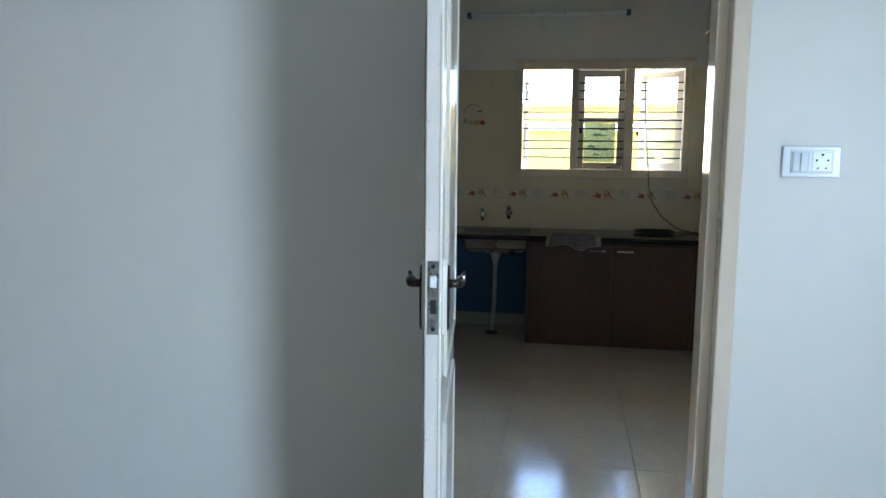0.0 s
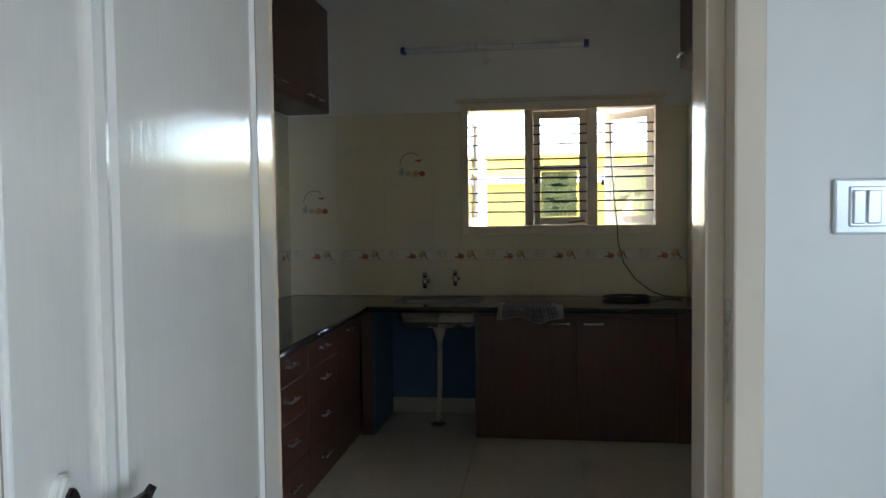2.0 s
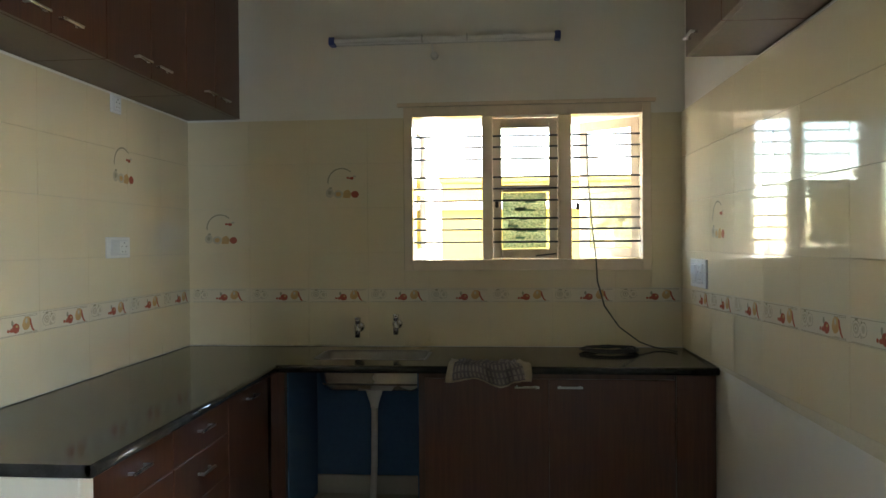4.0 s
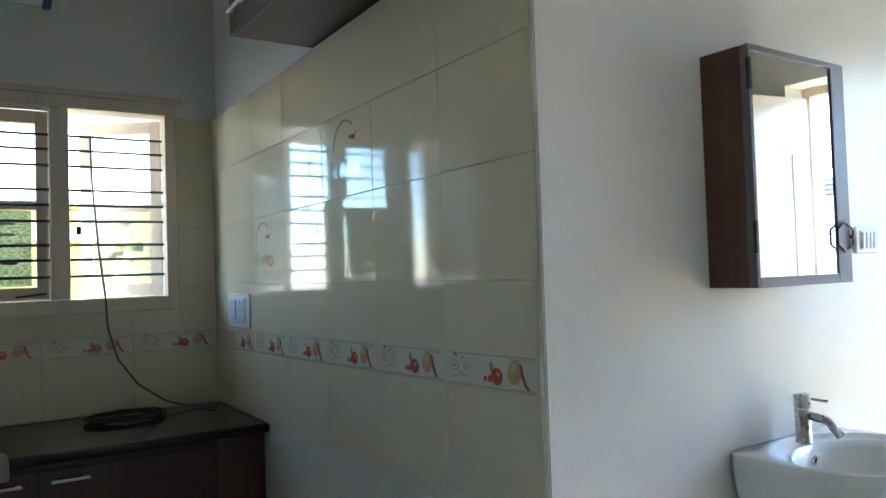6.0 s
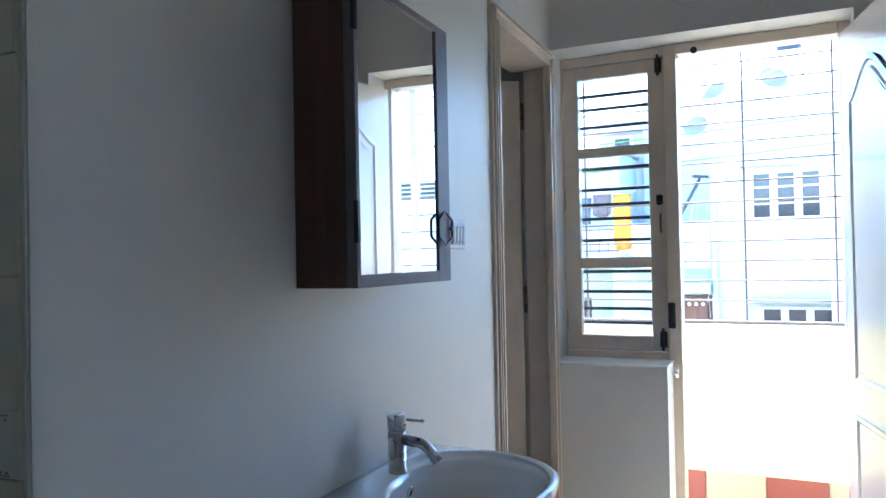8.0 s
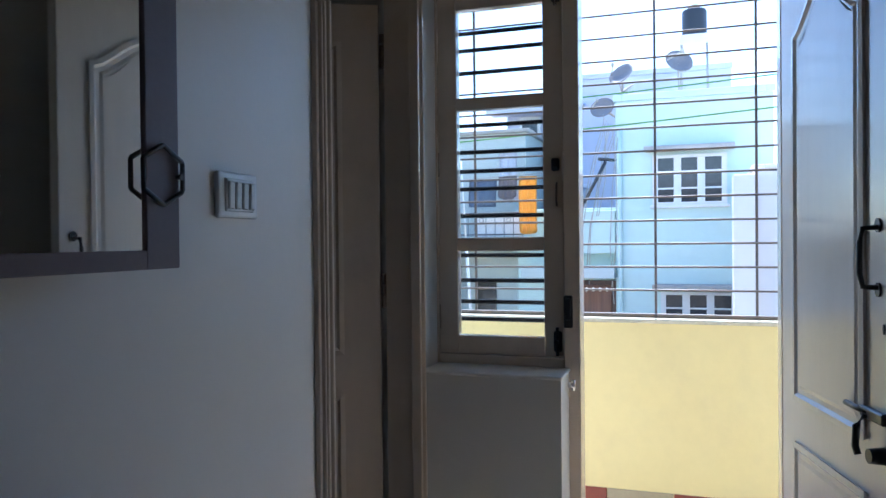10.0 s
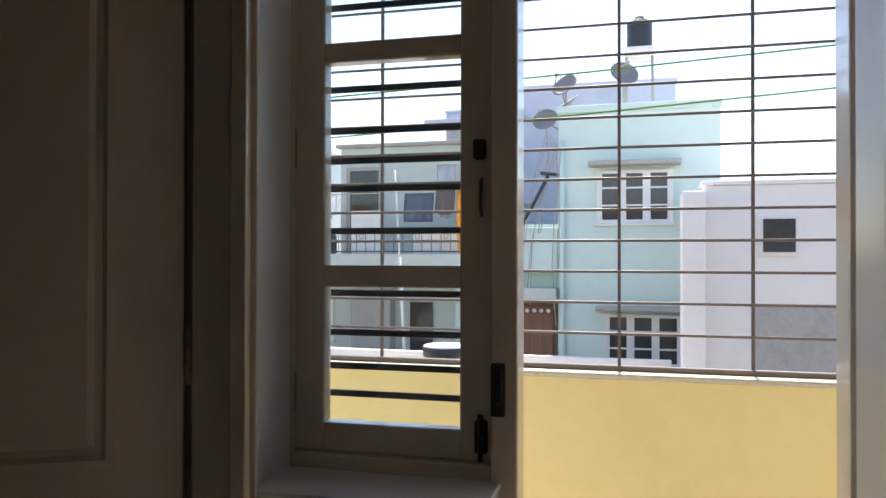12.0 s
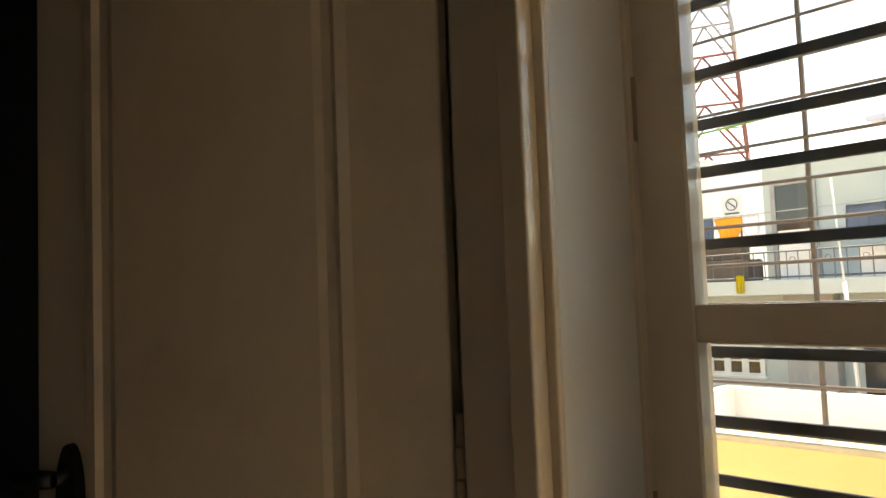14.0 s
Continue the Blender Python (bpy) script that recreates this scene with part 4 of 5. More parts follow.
switch_plate(pose(0.939, 2.04, 1.349), 0.152, 0.087, (("s", 0, 0.2), ("s", 0.2, 0.42), ("o", 0.5, 1)), "white modular switch board with two switches and a socket")
switch_plate(BW @ pose(1.192, 0, 1.380), 0.115, 0.075, (("s", 0, 0.22), ("s", 0.26, 0.48), ("s", 0.52, 0.74), ("s", 0.78, 1)), "white four-switch board beside the mirror cabinet")
switch_plate(pose(1.3305, 5.395, 1.205, 0, 0, -89.58), 0.27, 0.135, (("s", 0, 0.45), ("o", 0.5, 1)), "white kitchen socket board on the tiled wall")
switch_plate(pose(XL + 0.008, 4.98, 1.35, 0, 0, 90), 0.20, 0.095, (("s", 0, 0.4), ("o", 0.5, 1)), "white kitchen socket board over the side counter")
switch_plate(pose(XL + 0.008, 4.975, 1.995, 0, 0, 90), 0.085, 0.085, (("o", 0.1, 0.9),), "small white socket under the wall cabinet")

# ---- cloth, cable ----
cl = thing("cloth", (0.32, 5.16, CT), "grey checked kitchen cloth draped over the counter's edge", "cloth")
bm = bmesh.new()
rnd = random.Random(4)
NU, NV = 44, 26
grid = []
for i in range(NU + 1):
    col = []
    u = i / NU
    for j in range(NV + 1):
        v = j / NV
        s = v * 0.205
        flat = 0.115 + 0.015 * math.sin(u * 7)
        rip = 0.006 * math.sin(u * 31 + v * 3) + 0.004 * math.sin(u * 57 + 1.3)
        x = 0.145 + 0.36 * u + 0.012 * math.sin(v * 5 + u * 4) + (0.02 * (v - 0.5) if u > 0.8 else 0)
        if s < flat:
            y, z = CF - 0.012 + (flat - s), CT + 0.006 + abs(rip) * 1.2 + 0.006 * max(0, math.sin(u * 9 + 1))
        else:
            d = s - flat
            a = min(1.0, d / 0.03)
            y, z = CF - 0.014 - 0.012 * a + rip * a * 0.8, CT + 0.006 + abs(rip) * (1 - a) - d * (0.85 + 0.1 * math.sin(u * 13)) * a
        col.append(bm.verts.new((x, y, z)))
    grid.append(col)
for i in range(NU):
    for j in range(NV):
        f = bm.faces.new((grid[i][j], grid[i + 1][j], grid[i + 1][j + 1], grid[i][j + 1]))
        f.smooth = True
        f.material_index = 2 if i < 4 or i > NU - 5 or j > NV - 2 else (1 if (i % 2 == 0 or j % 4 == 0) else 0)
bmesh.ops.solidify(bm, geom=bm.faces[:], thickness=0.002)
part("fabric", bm, [M_CLOTH, M_CLOTH2, M_CLOTH3], cl)

cb = thing("cable", (0.93, 5.58, CT), "grey cable hanging from the window to a coil on the counter", "cable")
bm = bmesh.new()
sweep(bm, [(0.845, YB + 0.05, 1.94), (0.850, YB + 0.045, 1.75), (0.865, YB + 0.03, 1.5), (0.885, YB - 0.018, 1.262), (0.89, YB - 0.026, 1.15), (0.925, YB - 0.03, 1.02), (1.0, YB - 0.04, 0.91),
           (1.10, YB - 0.06, 0.835), (1.17, YB - 0.09, CT + 0.012), (1.22, YB - 0.12, CT + 0.006), (1.26, YB - 0.2, CT + 0.006)], 0.0042, n=6)
part("lead", bm, M_CABLE, cb)
bm = bmesh.new()
pts = []
for i in range(150):
    a = i / 150 * 2 * math.pi * 6
    r = 0.115 + 0.018 * math.sin(i * 0.37) + 0.008 * math.sin(i * 1.1)
    pts.append((0.93 + r * 1.1 * math.cos(a), 5.58 + r * 0.8 * math.sin(a), CT + 0.007 + 0.012 * (i / 150) + 0.004 * math.sin(i * 0.9) ** 2))
sweep(bm, pts, 0.0045, n=6)
part("coil", bm, M_BLACK, cb, "dark coiled cable")

# ---- washbasin and mirror cabinet ----
wb = thing("washbasin", (2.05, 3.55, 0.72), "white ceramic wall-hung washbasin", "washbasin")
UC = 0.745                                     # middle of the basin along the wall


def basin_loop(sw, sd, z, back=0.0, n=40):
    """A D-shaped loop, straight along the wall."""
    pts = []
    for i in range(n):
        a = 2 * math.pi * i / n
        cx, sy = math.cos(a), math.sin(a)
        x = math.copysign(abs(cx) ** (0.14 if sy > 0 else 0.85), cx) * 0.220 * sw
        y = -0.17 + (math.copysign(abs(sy) ** 0.14, sy) * 0.165 if sy > 0 else sy * 0.205)
        y = -back + (y + 0.002) * sd if sd != 1 else y - back
        pts.append((BW @ Vector((UC + x, min(y, -0.003), z))))
    return pts


def bowl_loop(s, z, n=40, dy=0.0):
    return [BW @ Vector((UC + 0.186 * s * math.cos(2 * math.pi * i / n), -0.212 + dy + 0.146 * s * math.sin(2 * math.pi * i / n), z)) for i in range(n)]


def deck_loop(s, z, n=40):
    """The oval hollow round the bowl and the tap."""
    return [BW @ Vector((UC + 0.203 * s * math.cos(2 * math.pi * i / n), -0.192 + 0.171 * s * math.sin(2 * math.pi * i / n), z)) for i in range(n)]


bm = bmesh.new()
RZ = 0.900
loft(bm, [basin_loop(0.42, 0.50, 0.70), basin_loop(0.72, 0.72, 0.745), basin_loop(0.92, 0.92, 0.80), basin_loop(0.985, 0.985, 0.865), basin_loop(1.0, 1.0, 0.897), basin_loop(0.99, 0.99, RZ),
          deck_loop(1.03, RZ + 0.001), deck_loop(1.0, RZ), deck_loop(0.97, RZ - 0.005), bowl_loop(1.05, RZ - 0.0075), bowl_loop(1.0, RZ - 0.011), bowl_loop(0.965, RZ - 0.024), bowl_loop(0.86, RZ - 0.07), bowl_loop(0.62, RZ - 0.115), bowl_loop(0.3, RZ - 0.132), bowl_loop(0.1, RZ - 0.134)], cap0=True)
part("bowl", bm, M_CERAMIC, wb)
bm = bmesh.new()
lathe(bm, [(0.022, 0.0), (0.022, 0.004), (0.012, 0.004), (0.010, 0.001)], m=BW @ Matrix.Translation((UC, -0.205, RZ - 0.134)))
part("waste", bm, M_CHROME, wb, "chrome waste ring")
bm = bmesh.new()
lathe(bm, [(0.0125, 0.0), (0.0125, 0.004), (0.008, 0.005), (0.0075, 0.0)], m=BW @ Matrix.Translation((UC, -0.0850, RZ - 0.038)) @ pose(0, 0, 0, 100))
ov = part("overflow_ring", bm, M_CHROME, wb, "chrome overflow ring")
bm = bmesh.new()
rod(bm, (UC, -0.0835, RZ - 0.038), (UC, -0.0870, RZ - 0.0385), 0.0075, m=BW)
part("overflow_hole", bm, M_HOLE, ov)
bm = bmesh.new()
sweep(bm, [BW @ Vector((UC, -0.10, 0.71)), BW @ Vector((UC, -0.10, 0.55)), BW @ Vector((UC, -0.02, 0.47))], 0.018, n=12)
part("waste_pipe", bm, M_CHROME, wb)

bt = thing("basin_tap", (2.057, 3.51, RZ), "brushed steel single-lever basin tap", "tap")
T0 = BW @ Matrix.Translation((UC + 0.020, -0.049, RZ - 0.007)) @ Matrix.Diagonal((0.90, 0.86, 0.86, 1))
bm = bmesh.new()
lathe(bm, [(0.0218, 0.0), (0.0218, 0.003), (0.0208, 0.004), (0.0208, 0.095)], m=T0)
part("body", bm, M_STEEL, bt)
bm = bmesh.new()
lathe(bm, [(0.0195, 0.097), (0.0215, 0.099), (0.0215, 0.132), (0.019, 0.136)], m=T0)
box(bm, -0.0045, -0.058, 0.121, 0.0045, -0.015, 0.128, 0.002, m=T0 @ pose(0, 0, 0, 4, 0, 12))
part("lever", bm, M_STEEL, bt)
bm = bmesh.new()
sweep(bm, [(0, -0.012, 0.078), (0, -0.060, 0.073), (0, -0.072, 0.069), (0, -0.081, 0.061), (0, -0.105, 0.034)], [0.0125, 0.0125, 0.0125, 0.0125, 0.0125], n=14, m=T0)
part("spout", bm, M_STEEL, bt)

mc = thing("mirror_cabinet", (2.02, 3.5, 1.275), "small brown wooden mirror cabinet on the wall", "cabinet")
MU0, MU1, MZ0, MZ1, MD = 0.497, 0.884, 1.273, 1.80, 0.123
bm = bmesh.new()
box(bm, MU0, -MD + 0.022, MZ0, MU1, -0.001, MZ1, 0.0015, m=BW)
part("body", bm, M_MIRWOOD, mc)
bm = bmesh.new()
box(bm, MU0 + 0.001, -MD + 0.0145, MZ0 + 0.001, MU1 - 0.001, -MD + 0.0205, MZ1 - 0.001, m=BW)
mdoor = part("door", bm, M_MIRFRAME, mc, "dark grey-brown door frame round the mirror")
for a, c, b, d in ((MU0, MZ0, MU0 + 0.012, MZ1), (MU1 - 0.058, MZ0, MU1, MZ1), (MU0 + 0.012, MZ0, MU1 - 0.058, MZ0 + 0.022), (MU0 + 0.012, MZ1 - 0.014, MU1 - 0.058, MZ1)):
    bm = bmesh.new()
    box(bm, a, -MD, c, b, -MD + 0.014, d, 0.001, m=BW)
    part("stile" if d - c > 0.3 else "rail", bm, M_MIRFRAME, mdoor)
bm = bmesh.new()
box(bm, MU0 + 0.011, -MD + 0.004, MZ0 + 0.021, MU1 - 0.057, -MD + 0.010, MZ1 - 0.013, m=BW)
part("mirror", bm, M_MIRROR, mdoor, "clear silvered mirror")
bm = bmesh.new()
hc = (MU1 - 0.034, 1.382)
hexa = [(hc[0] + 0.040 * math.sin(radians(60 * i)), -MD - 0.0045, hc[1] + 0.035 * math.cos(radians(60 * i))) for i in range(6)]
hexp = []
for i in range(6):
    a, b = Vector(hexa[i]), Vector(hexa[(i + 1) % 6])
    hexp += [a.lerp(b, 0.04), a.lerp(b, 0.5), a.lerp(b, 0.96)]
sweep(bm, hexp, 0.0030, m=BW, closed=True)
rod(bm, (hc[0] + 0.031, -MD, hc[1]), (hc[0] + 0.031, -MD - 0.007, hc[1]), 0.0035, m=BW)
part("ring_handle", bm, M_BLACK, mdoor, "black hexagonal ring handle")
for z in (1.348, 1.70):
    bm = bmesh.new()
    box(bm, MU0 - 0.0035, -MD + 0.005, z, MU0 + 0.006, -MD - 0.004, z + 0.070, 0.001, m=BW)
    part("hinge", bm, M_BLACK, mdoor)

# ---- outside ----
GZ = -3.4
bm = bmesh.new()
box(bm, -400, -400, GZ - 0.3, 400, 400, GZ)
solid("ground", bm, M_GROUND, "dusty bare ground between the houses", "ground", kind="structure")
indoors = set(bpy.data.objects)


def out_window(house, xf, y0, y1, z0, z1, cols=3, rows=3, shade=True):
    """A casement window on a wall face at x = xf that looks to -x."""
    fr = 0.05
    w = (y1 - y0 - fr) / cols
    bm = bmesh.new()
    for a, b, c, d in ((y0, y0 + fr, z0, z1), (y1 - fr, y1, z0, z1), (y0 + fr, y1 - fr, z0, z0 + fr), (y0 + fr, y1 - fr, z1 - fr, z1)):
        box(bm, xf - 0.05, a, c, xf + 0.02, b, d)
    bmesh.ops.remove_doubles(bm, verts=bm.verts[:], dist=0.0005)
    win = part("window", bm, M_WINWHITE, house, "white three-casement window")
    for i in range(1, cols):
        bm = bmesh.new()
        box(bm, xf - 0.049, y0 + w * i, z0 + fr, xf + 0.02, y0 + w * i + fr, z1 - fr)
        part("mullion", bm, M_WINWHITE, win)
    for i in range(cols):
        a, b = y0 + w * i + fr, y0 + w * (i + 1)
        bm = bmesh.new()
        box(bm, xf - 0.012, a, z0 + fr, xf + 0.01, b, z1 - fr)
        part("pane", bm, M_WINDARK, win)
        for c, d in ((a, a + 0.035), (b - 0.035, b)):
            bm = bmesh.new()
            box(bm, xf - 0.042, c, z0 + fr, xf - 0.011, d, z1 - fr)
            part("casement_stile", bm, M_WINWHITE, win)
        for k in range(1, rows):
            z = z0 + (z1 - z0) * k / rows
            bm = bmesh.new()
            box(bm, xf - 0.04, a + 0.035, z - 0.014, xf - 0.011, b - 0.035, z + 0.014)
            part("glazing_bar", bm, M_WINWHITE, win)
    bm = bmesh.new()
    box(bm, xf - 0.09, y0 - 0.04, z0 - 0.05, xf + 0.0, y1 + 0.04, z0, 0.01)
    part("sill", bm, M_WINWHITE, win)
    if shade:
        bm = bmesh.new()
        box(bm, xf - 0.32, y0 - 0.12, z1 + 0.06, xf, y1 + 0.12, z1 + 0.135, 0.012)
        part("window_shade", bm, M_CONC, win, "weathered concrete window shade")
    return win


def house(name, x0, y0, z1, x1, y1, material, label, parapet=0.0):
    h = thing(name, ((x0 + x1) / 2, (y0 + y1) / 2, GZ), label, "house", "houses across the street")
    bm = bmesh.new()
    box(bm, x0, y0, GZ, x1, y1, z1, 0.01)
    part("wall", bm, material, h)
    bm = bmesh.new()
    for a in ((x0 - 0.03, y0 - 0.03, x1 + 0.03, y0 + 0.12), (x0 - 0.03, y1 - 0.12, x1 + 0.03, y1 + 0.03), (x0 - 0.03, y0 + 0.12, x0 + 0.12, y1 - 0.12), (x1 - 0.12, y0 + 0.12, x1 + 0.03, y1 - 0.12)):
        box(bm, a[0], a[1], z1, a[2], a[3], z1 + 0.06 + parapet, 0.01)
    part("roof_parapet", bm, material, h)
    return h


# mint house
h1 = house("mint_house", 14.5, 1.85, 3.66, 22.0, 4.36, M_MINT, "three-storey mint-green house with white windows", 0.06)
out_window(h1, 14.5, 2.56, 3.74, 1.86, 2.70)
out_window(h1, 14.5, 2.42, 3.62, -0.42, 0.40)
bm = bmesh.new()
sweep(bm, [(14.44, 4.28, 3.2), (14.44, 4.29, 1.0), (14.44, 4.27, -1.5), (14.44, 4.27, GZ)], 0.04, n=8)
part("rain_pipe", bm, M_MINT, h1)
# stair wing with the brown door, set back
h2 = house("stair_wing", 14.9, 4.37, 1.80, 22.0, 6.2, M_MINT, "lower mint-green wing with a brown carved door")
bm = bmesh.new()
box(bm, 14.86, 4.40, -0.50, 14.905, 5.20, 0.56, 0.005)
part("door_frame", bm, M_CABEDGE, h2)
bm = bmesh.new()
box(bm, 14.83, 4.48, -0.50, 14.87, 5.12, 0.48, 0.01)
dd = part("door", bm, M_BROWNDOOR, h2, "brown carved wooden door")
for i in range(5):
    bm = bmesh.new()
    rod(bm, (14.84, 4.56 + 0.12 * i, 0.40), (14.81, 4.56 + 0.12 * i, 0.40), 0.04, 0.03, n=8)
    part("carving", bm, M_CREAM, dd)
bm = bmesh.new()
box(bm, 14.3, 4.37, 0.62, 14.9, 6.0, 0.80, 0.01)
part("door_canopy", bm, M_GREYGREEN, h2)
bm = bmesh.new()
box(bm, 14.5, 4.37, 1.05, 14.62, 5.6, 1.80, 0.01)
part("balcony_wall", bm, M_MINT, h2)
# lavender block behind
h3 = house("lavender_house", 17.0, 2.42, 4.62, 24.0, 6.0, M_LAVENDER, "lavender-grey house block behind the mint one", 0.05)
for y0, z0, z1 in ((5.36, 3.30, 4.02), (5.30, 1.2, 2.3)):
    bm = bmesh.new()
    box(bm, 16.96, y0, z0, 17.01, y0 + 0.26, z1, 0.004)
    wv = part("window", bm, M_WINWHITE, h3)
    bm = bmesh.new()
    box(bm, 16.945, y0 + 0.04, z0 + 0.05, 16.97, y0 + 0.22, z1 - 0.05)
    part("pane", bm, M_WINDARK, wv)
    bm = bmesh.new()
    box(bm, 16.7, y0 - 0.12, z1 + 0.05, 17.0, y0 + 0.40, z1 + 0.12, 0.01)
    part("window_shade", bm, M_LAVENDER, wv)
h3b = house("lavender_tower_room", 17.2, 6.0, 4.3, 21.0, 7.0, M_LAVENDER, "small lavender roof room beside the taller block")
bm = bmesh.new()
box(bm, 17.15, 6.25, 3.05, 17.21, 6.7, 3.95, 0.004)
wv = part("window", bm, M_WINWHITE, h3b)
bm = bmesh.new()
box(bm, 17.13, 6.31, 3.12, 17.16, 6.64, 3.88)
part("pane", bm, M_WINDARK, wv)
bm = bmesh.new()
box(bm, 16.6, 5.98, 3.98, 17.2, 7.3, 4.08, 0.01)
part("roof_shade", bm, M_LAVENDER, h3b)
# cream house, nearest
h4 = house("cream_house", 12.0, 0.30, 2.20, 20.0, 2.28, M_CREAM, "plain cream plastered house with a flat roof")
bm = bmesh.new()
box(bm, 11.7, 2.28, -1.5, 12.3, 2.55, 2.12, 0.015)
part("pilaster", bm, M_CREAM, h4)
bm = bmesh.new()
box(bm, 11.96, 1.20, 1.33, 12.01, 1.66, 1.83, 0.004)
wv = part("window", bm, M_CREAM, h4)
bm = bmesh.new()
box(bm, 11.945, 1.25, 1.38, 11.97, 1.61, 1.78)
part("pane", bm, M_WINDARK, wv)
# no real recess: a grey sheet on the wall stands for an opening's shade
bm = bmesh.new()
box(bm, 11.985, 0.2, -1.4, 12.004, 1.71, 0.74)
part("shaded_recess", bm, M_CONC, h4, "thin grey sheet for the shade in an opening")
# grey-green terrace house on the other side
h5 = house("terrace_house", 15.6, 6.2, 1.13, 23.0, 13.5, M_GREYGREEN, "weathered grey-green house with an open terrace", 0.05)
bm = bmesh.new()
box(bm, 15.6, 6.2, 1.2, 22.9, 8.68, 3.40, 0.01)
upper = part("upper_storey", bm, M_GREYGREEN, h5)
bm = bmesh.new()
box(bm, 15.52, 6.12, 3.40, 22.9, 8.76, 3.47, 0.01)
part("roof_slab", bm, M_CONC, upper)
bm = bmesh.new()
for y0, y1, z0, z1 in ((7.80, 7.88, 1.36, 3.02), (8.46, 8.54, 1.36, 3.02), (7.88, 8.46, 2.95, 3.02)):
    box(bm, 15.54, y0, z0, 15.61, y1, z1, 0.005)
dr = part("door_frame", bm, M_CONC, upper)
# flat dark sheet: the shade inside the doorway put into its colour
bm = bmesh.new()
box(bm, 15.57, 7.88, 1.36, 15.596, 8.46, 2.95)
part("doorway", bm, M_WINDARK, dr, "flat dark sheet for the shade in the open doorway")
out_window(h5, 15.6, 8.81, 9.83, -0.28, 0.50, shade=False)
bm = bmesh.new()
box(bm, 14.3, 5.9, 1.13, 15.6, 13.5, 1.36, 0.01)
part("terrace_slab", bm, M_GREYGREEN, h5)
bm = bmesh.new()
box(bm, 13.4, 5.5, -0.62, 15.6, 13.5, -0.48, 0.01)
part("lower_slab", bm, M_CREAM, h5)
bm = bmesh.new()
box(bm, 15.3, 7.55, -0.48, 15.59, 8.33, 1.12, 0.01)
part("recess_wall", bm, M_CONC, h5)
# another dark sheet, painted as the shade of the lower doorway
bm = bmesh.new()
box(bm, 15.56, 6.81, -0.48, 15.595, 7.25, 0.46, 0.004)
part("lower_door", bm, M_WINDARK, h5, "flat dark sheet for the shade in the lower doorway")
rl = thing("terrace_railing", (14.35, 9.0, 1.36), "thin dark steel railing with small rings along the terrace", "railing")
bm = bmesh.new()
for z in (1.40, 1.79):
    rod(bm, (14.35, 5.95, z), (14.35, 13.4, z), 0.014, n=6)
part("rail", bm, M_RAIL, rl)
for i in range(44):
    bm = bmesh.new()
    y = 5.97 + 0.17 * i
    box(bm, 14.344, y - 0.006, 1.36, 14.356, y + 0.006, 1.79)
    part("baluster", bm, M_RAIL, rl)
    if i % 3 == 1 and i < 26:
        bm = bmesh.new()
        sweep(bm, [(14.35, y + 0.085 + 0.04 * math.cos(a * math.pi / 6), 1.66 + 0.04 * math.sin(a * math.pi / 6)) for a in range(12)], 0.007, n=5, closed=True)
        part("ring", bm, M_RAIL, rl)
bm = bmesh.new()
box(bm, 14.58, 7.49, 1.36, 14.62, 8.04, 2.12, 0.006)
solid("white_board", bm, M_WINWHITE, "white board standing on the terrace behind the railing", "board", at=(14.6, 7.76, 1.36))
bm = bmesh.new()
for i in range(5):
    box(bm, 14.60 + 0.01 * (i % 2), 6.08 + 0.165 * i, 1.36, 14.64 + 0.01 * (i % 2), 6.24 + 0.165 * i, 1.80, 0.004)
solid("cream_screen", bm, M_CREAM, "cream panelled screen behind the terrace railing", "screen", at=(14.62, 6.5, 1.36))
bm = bmesh.new()
box(bm, 14.75, 8.62, 1.36, 15.3, 9.9, 1.72, 0.01)
box(bm, 14.95, 8.8, 1.72, 15.25, 9.6, 1.95, 0.02)
solid("terrace_lumber", bm, M_LUMBER, "brown lumber heaped on the terrace", "lumber", at=(15.0, 9.2, 1.36))
# low white roof between the houses
lw = thing("low_roof", (11.6, 6.6, GZ), "low white-walled flat roof between the houses", "house", "houses across the street")
bm = bmesh.new()
box(bm, 10.9, 2.65, GZ, 12.5, 8.0, -0.55, 0.01)
part("wall", bm, M_CREAM, lw)
bm = bmesh.new()
box(bm, 12.5, 2.65, -0.9, 12.62, 8.0, -0.05, 0.01)
part("parapet", bm, M_CREAM, lw)
bm = bmesh.new()
box(bm, 10.9, 7.88, -0.55, 12.498, 8.0, -0.03, 0.01)
part("side_parapet", bm, M_CREAM, lw)


def hanging(name, x, y0, y1, z0, z1, material, label, tip=0.0, seed=1):
    """A piece of washing on a line, gently folded."""
    bm = bmesh.new()
    rows = []
    for i in range(13):
        u = i / 12
        col = []
        for j in range(9):
            v = j / 8
            drop = (z1 - z0) * (1 - tip * abs(2 * u - 1) ** 3)
            col.append(bm.verts.new((x + 0.03 * math.sin(u * 14 + seed) * (0.3 + v), y0 + (y1 - y0) * (u + 0.02 * math.sin(v * 4 + seed)), z1 - drop * v)))
        rows.append(col)
    for i in range(12):
        for j in range(8):
            bm.faces.new((rows[i][j], rows[i + 1][j], rows[i + 1][j + 1], rows[i][j + 1])).smooth = True
    bmesh.ops.solidify(bm, geom=bm.faces[:], thickness=0.006)
    return solid(name, bm, material, label, "laundry", "washing on the terrace line", at=(x, (y0 + y1) / 2, z1))


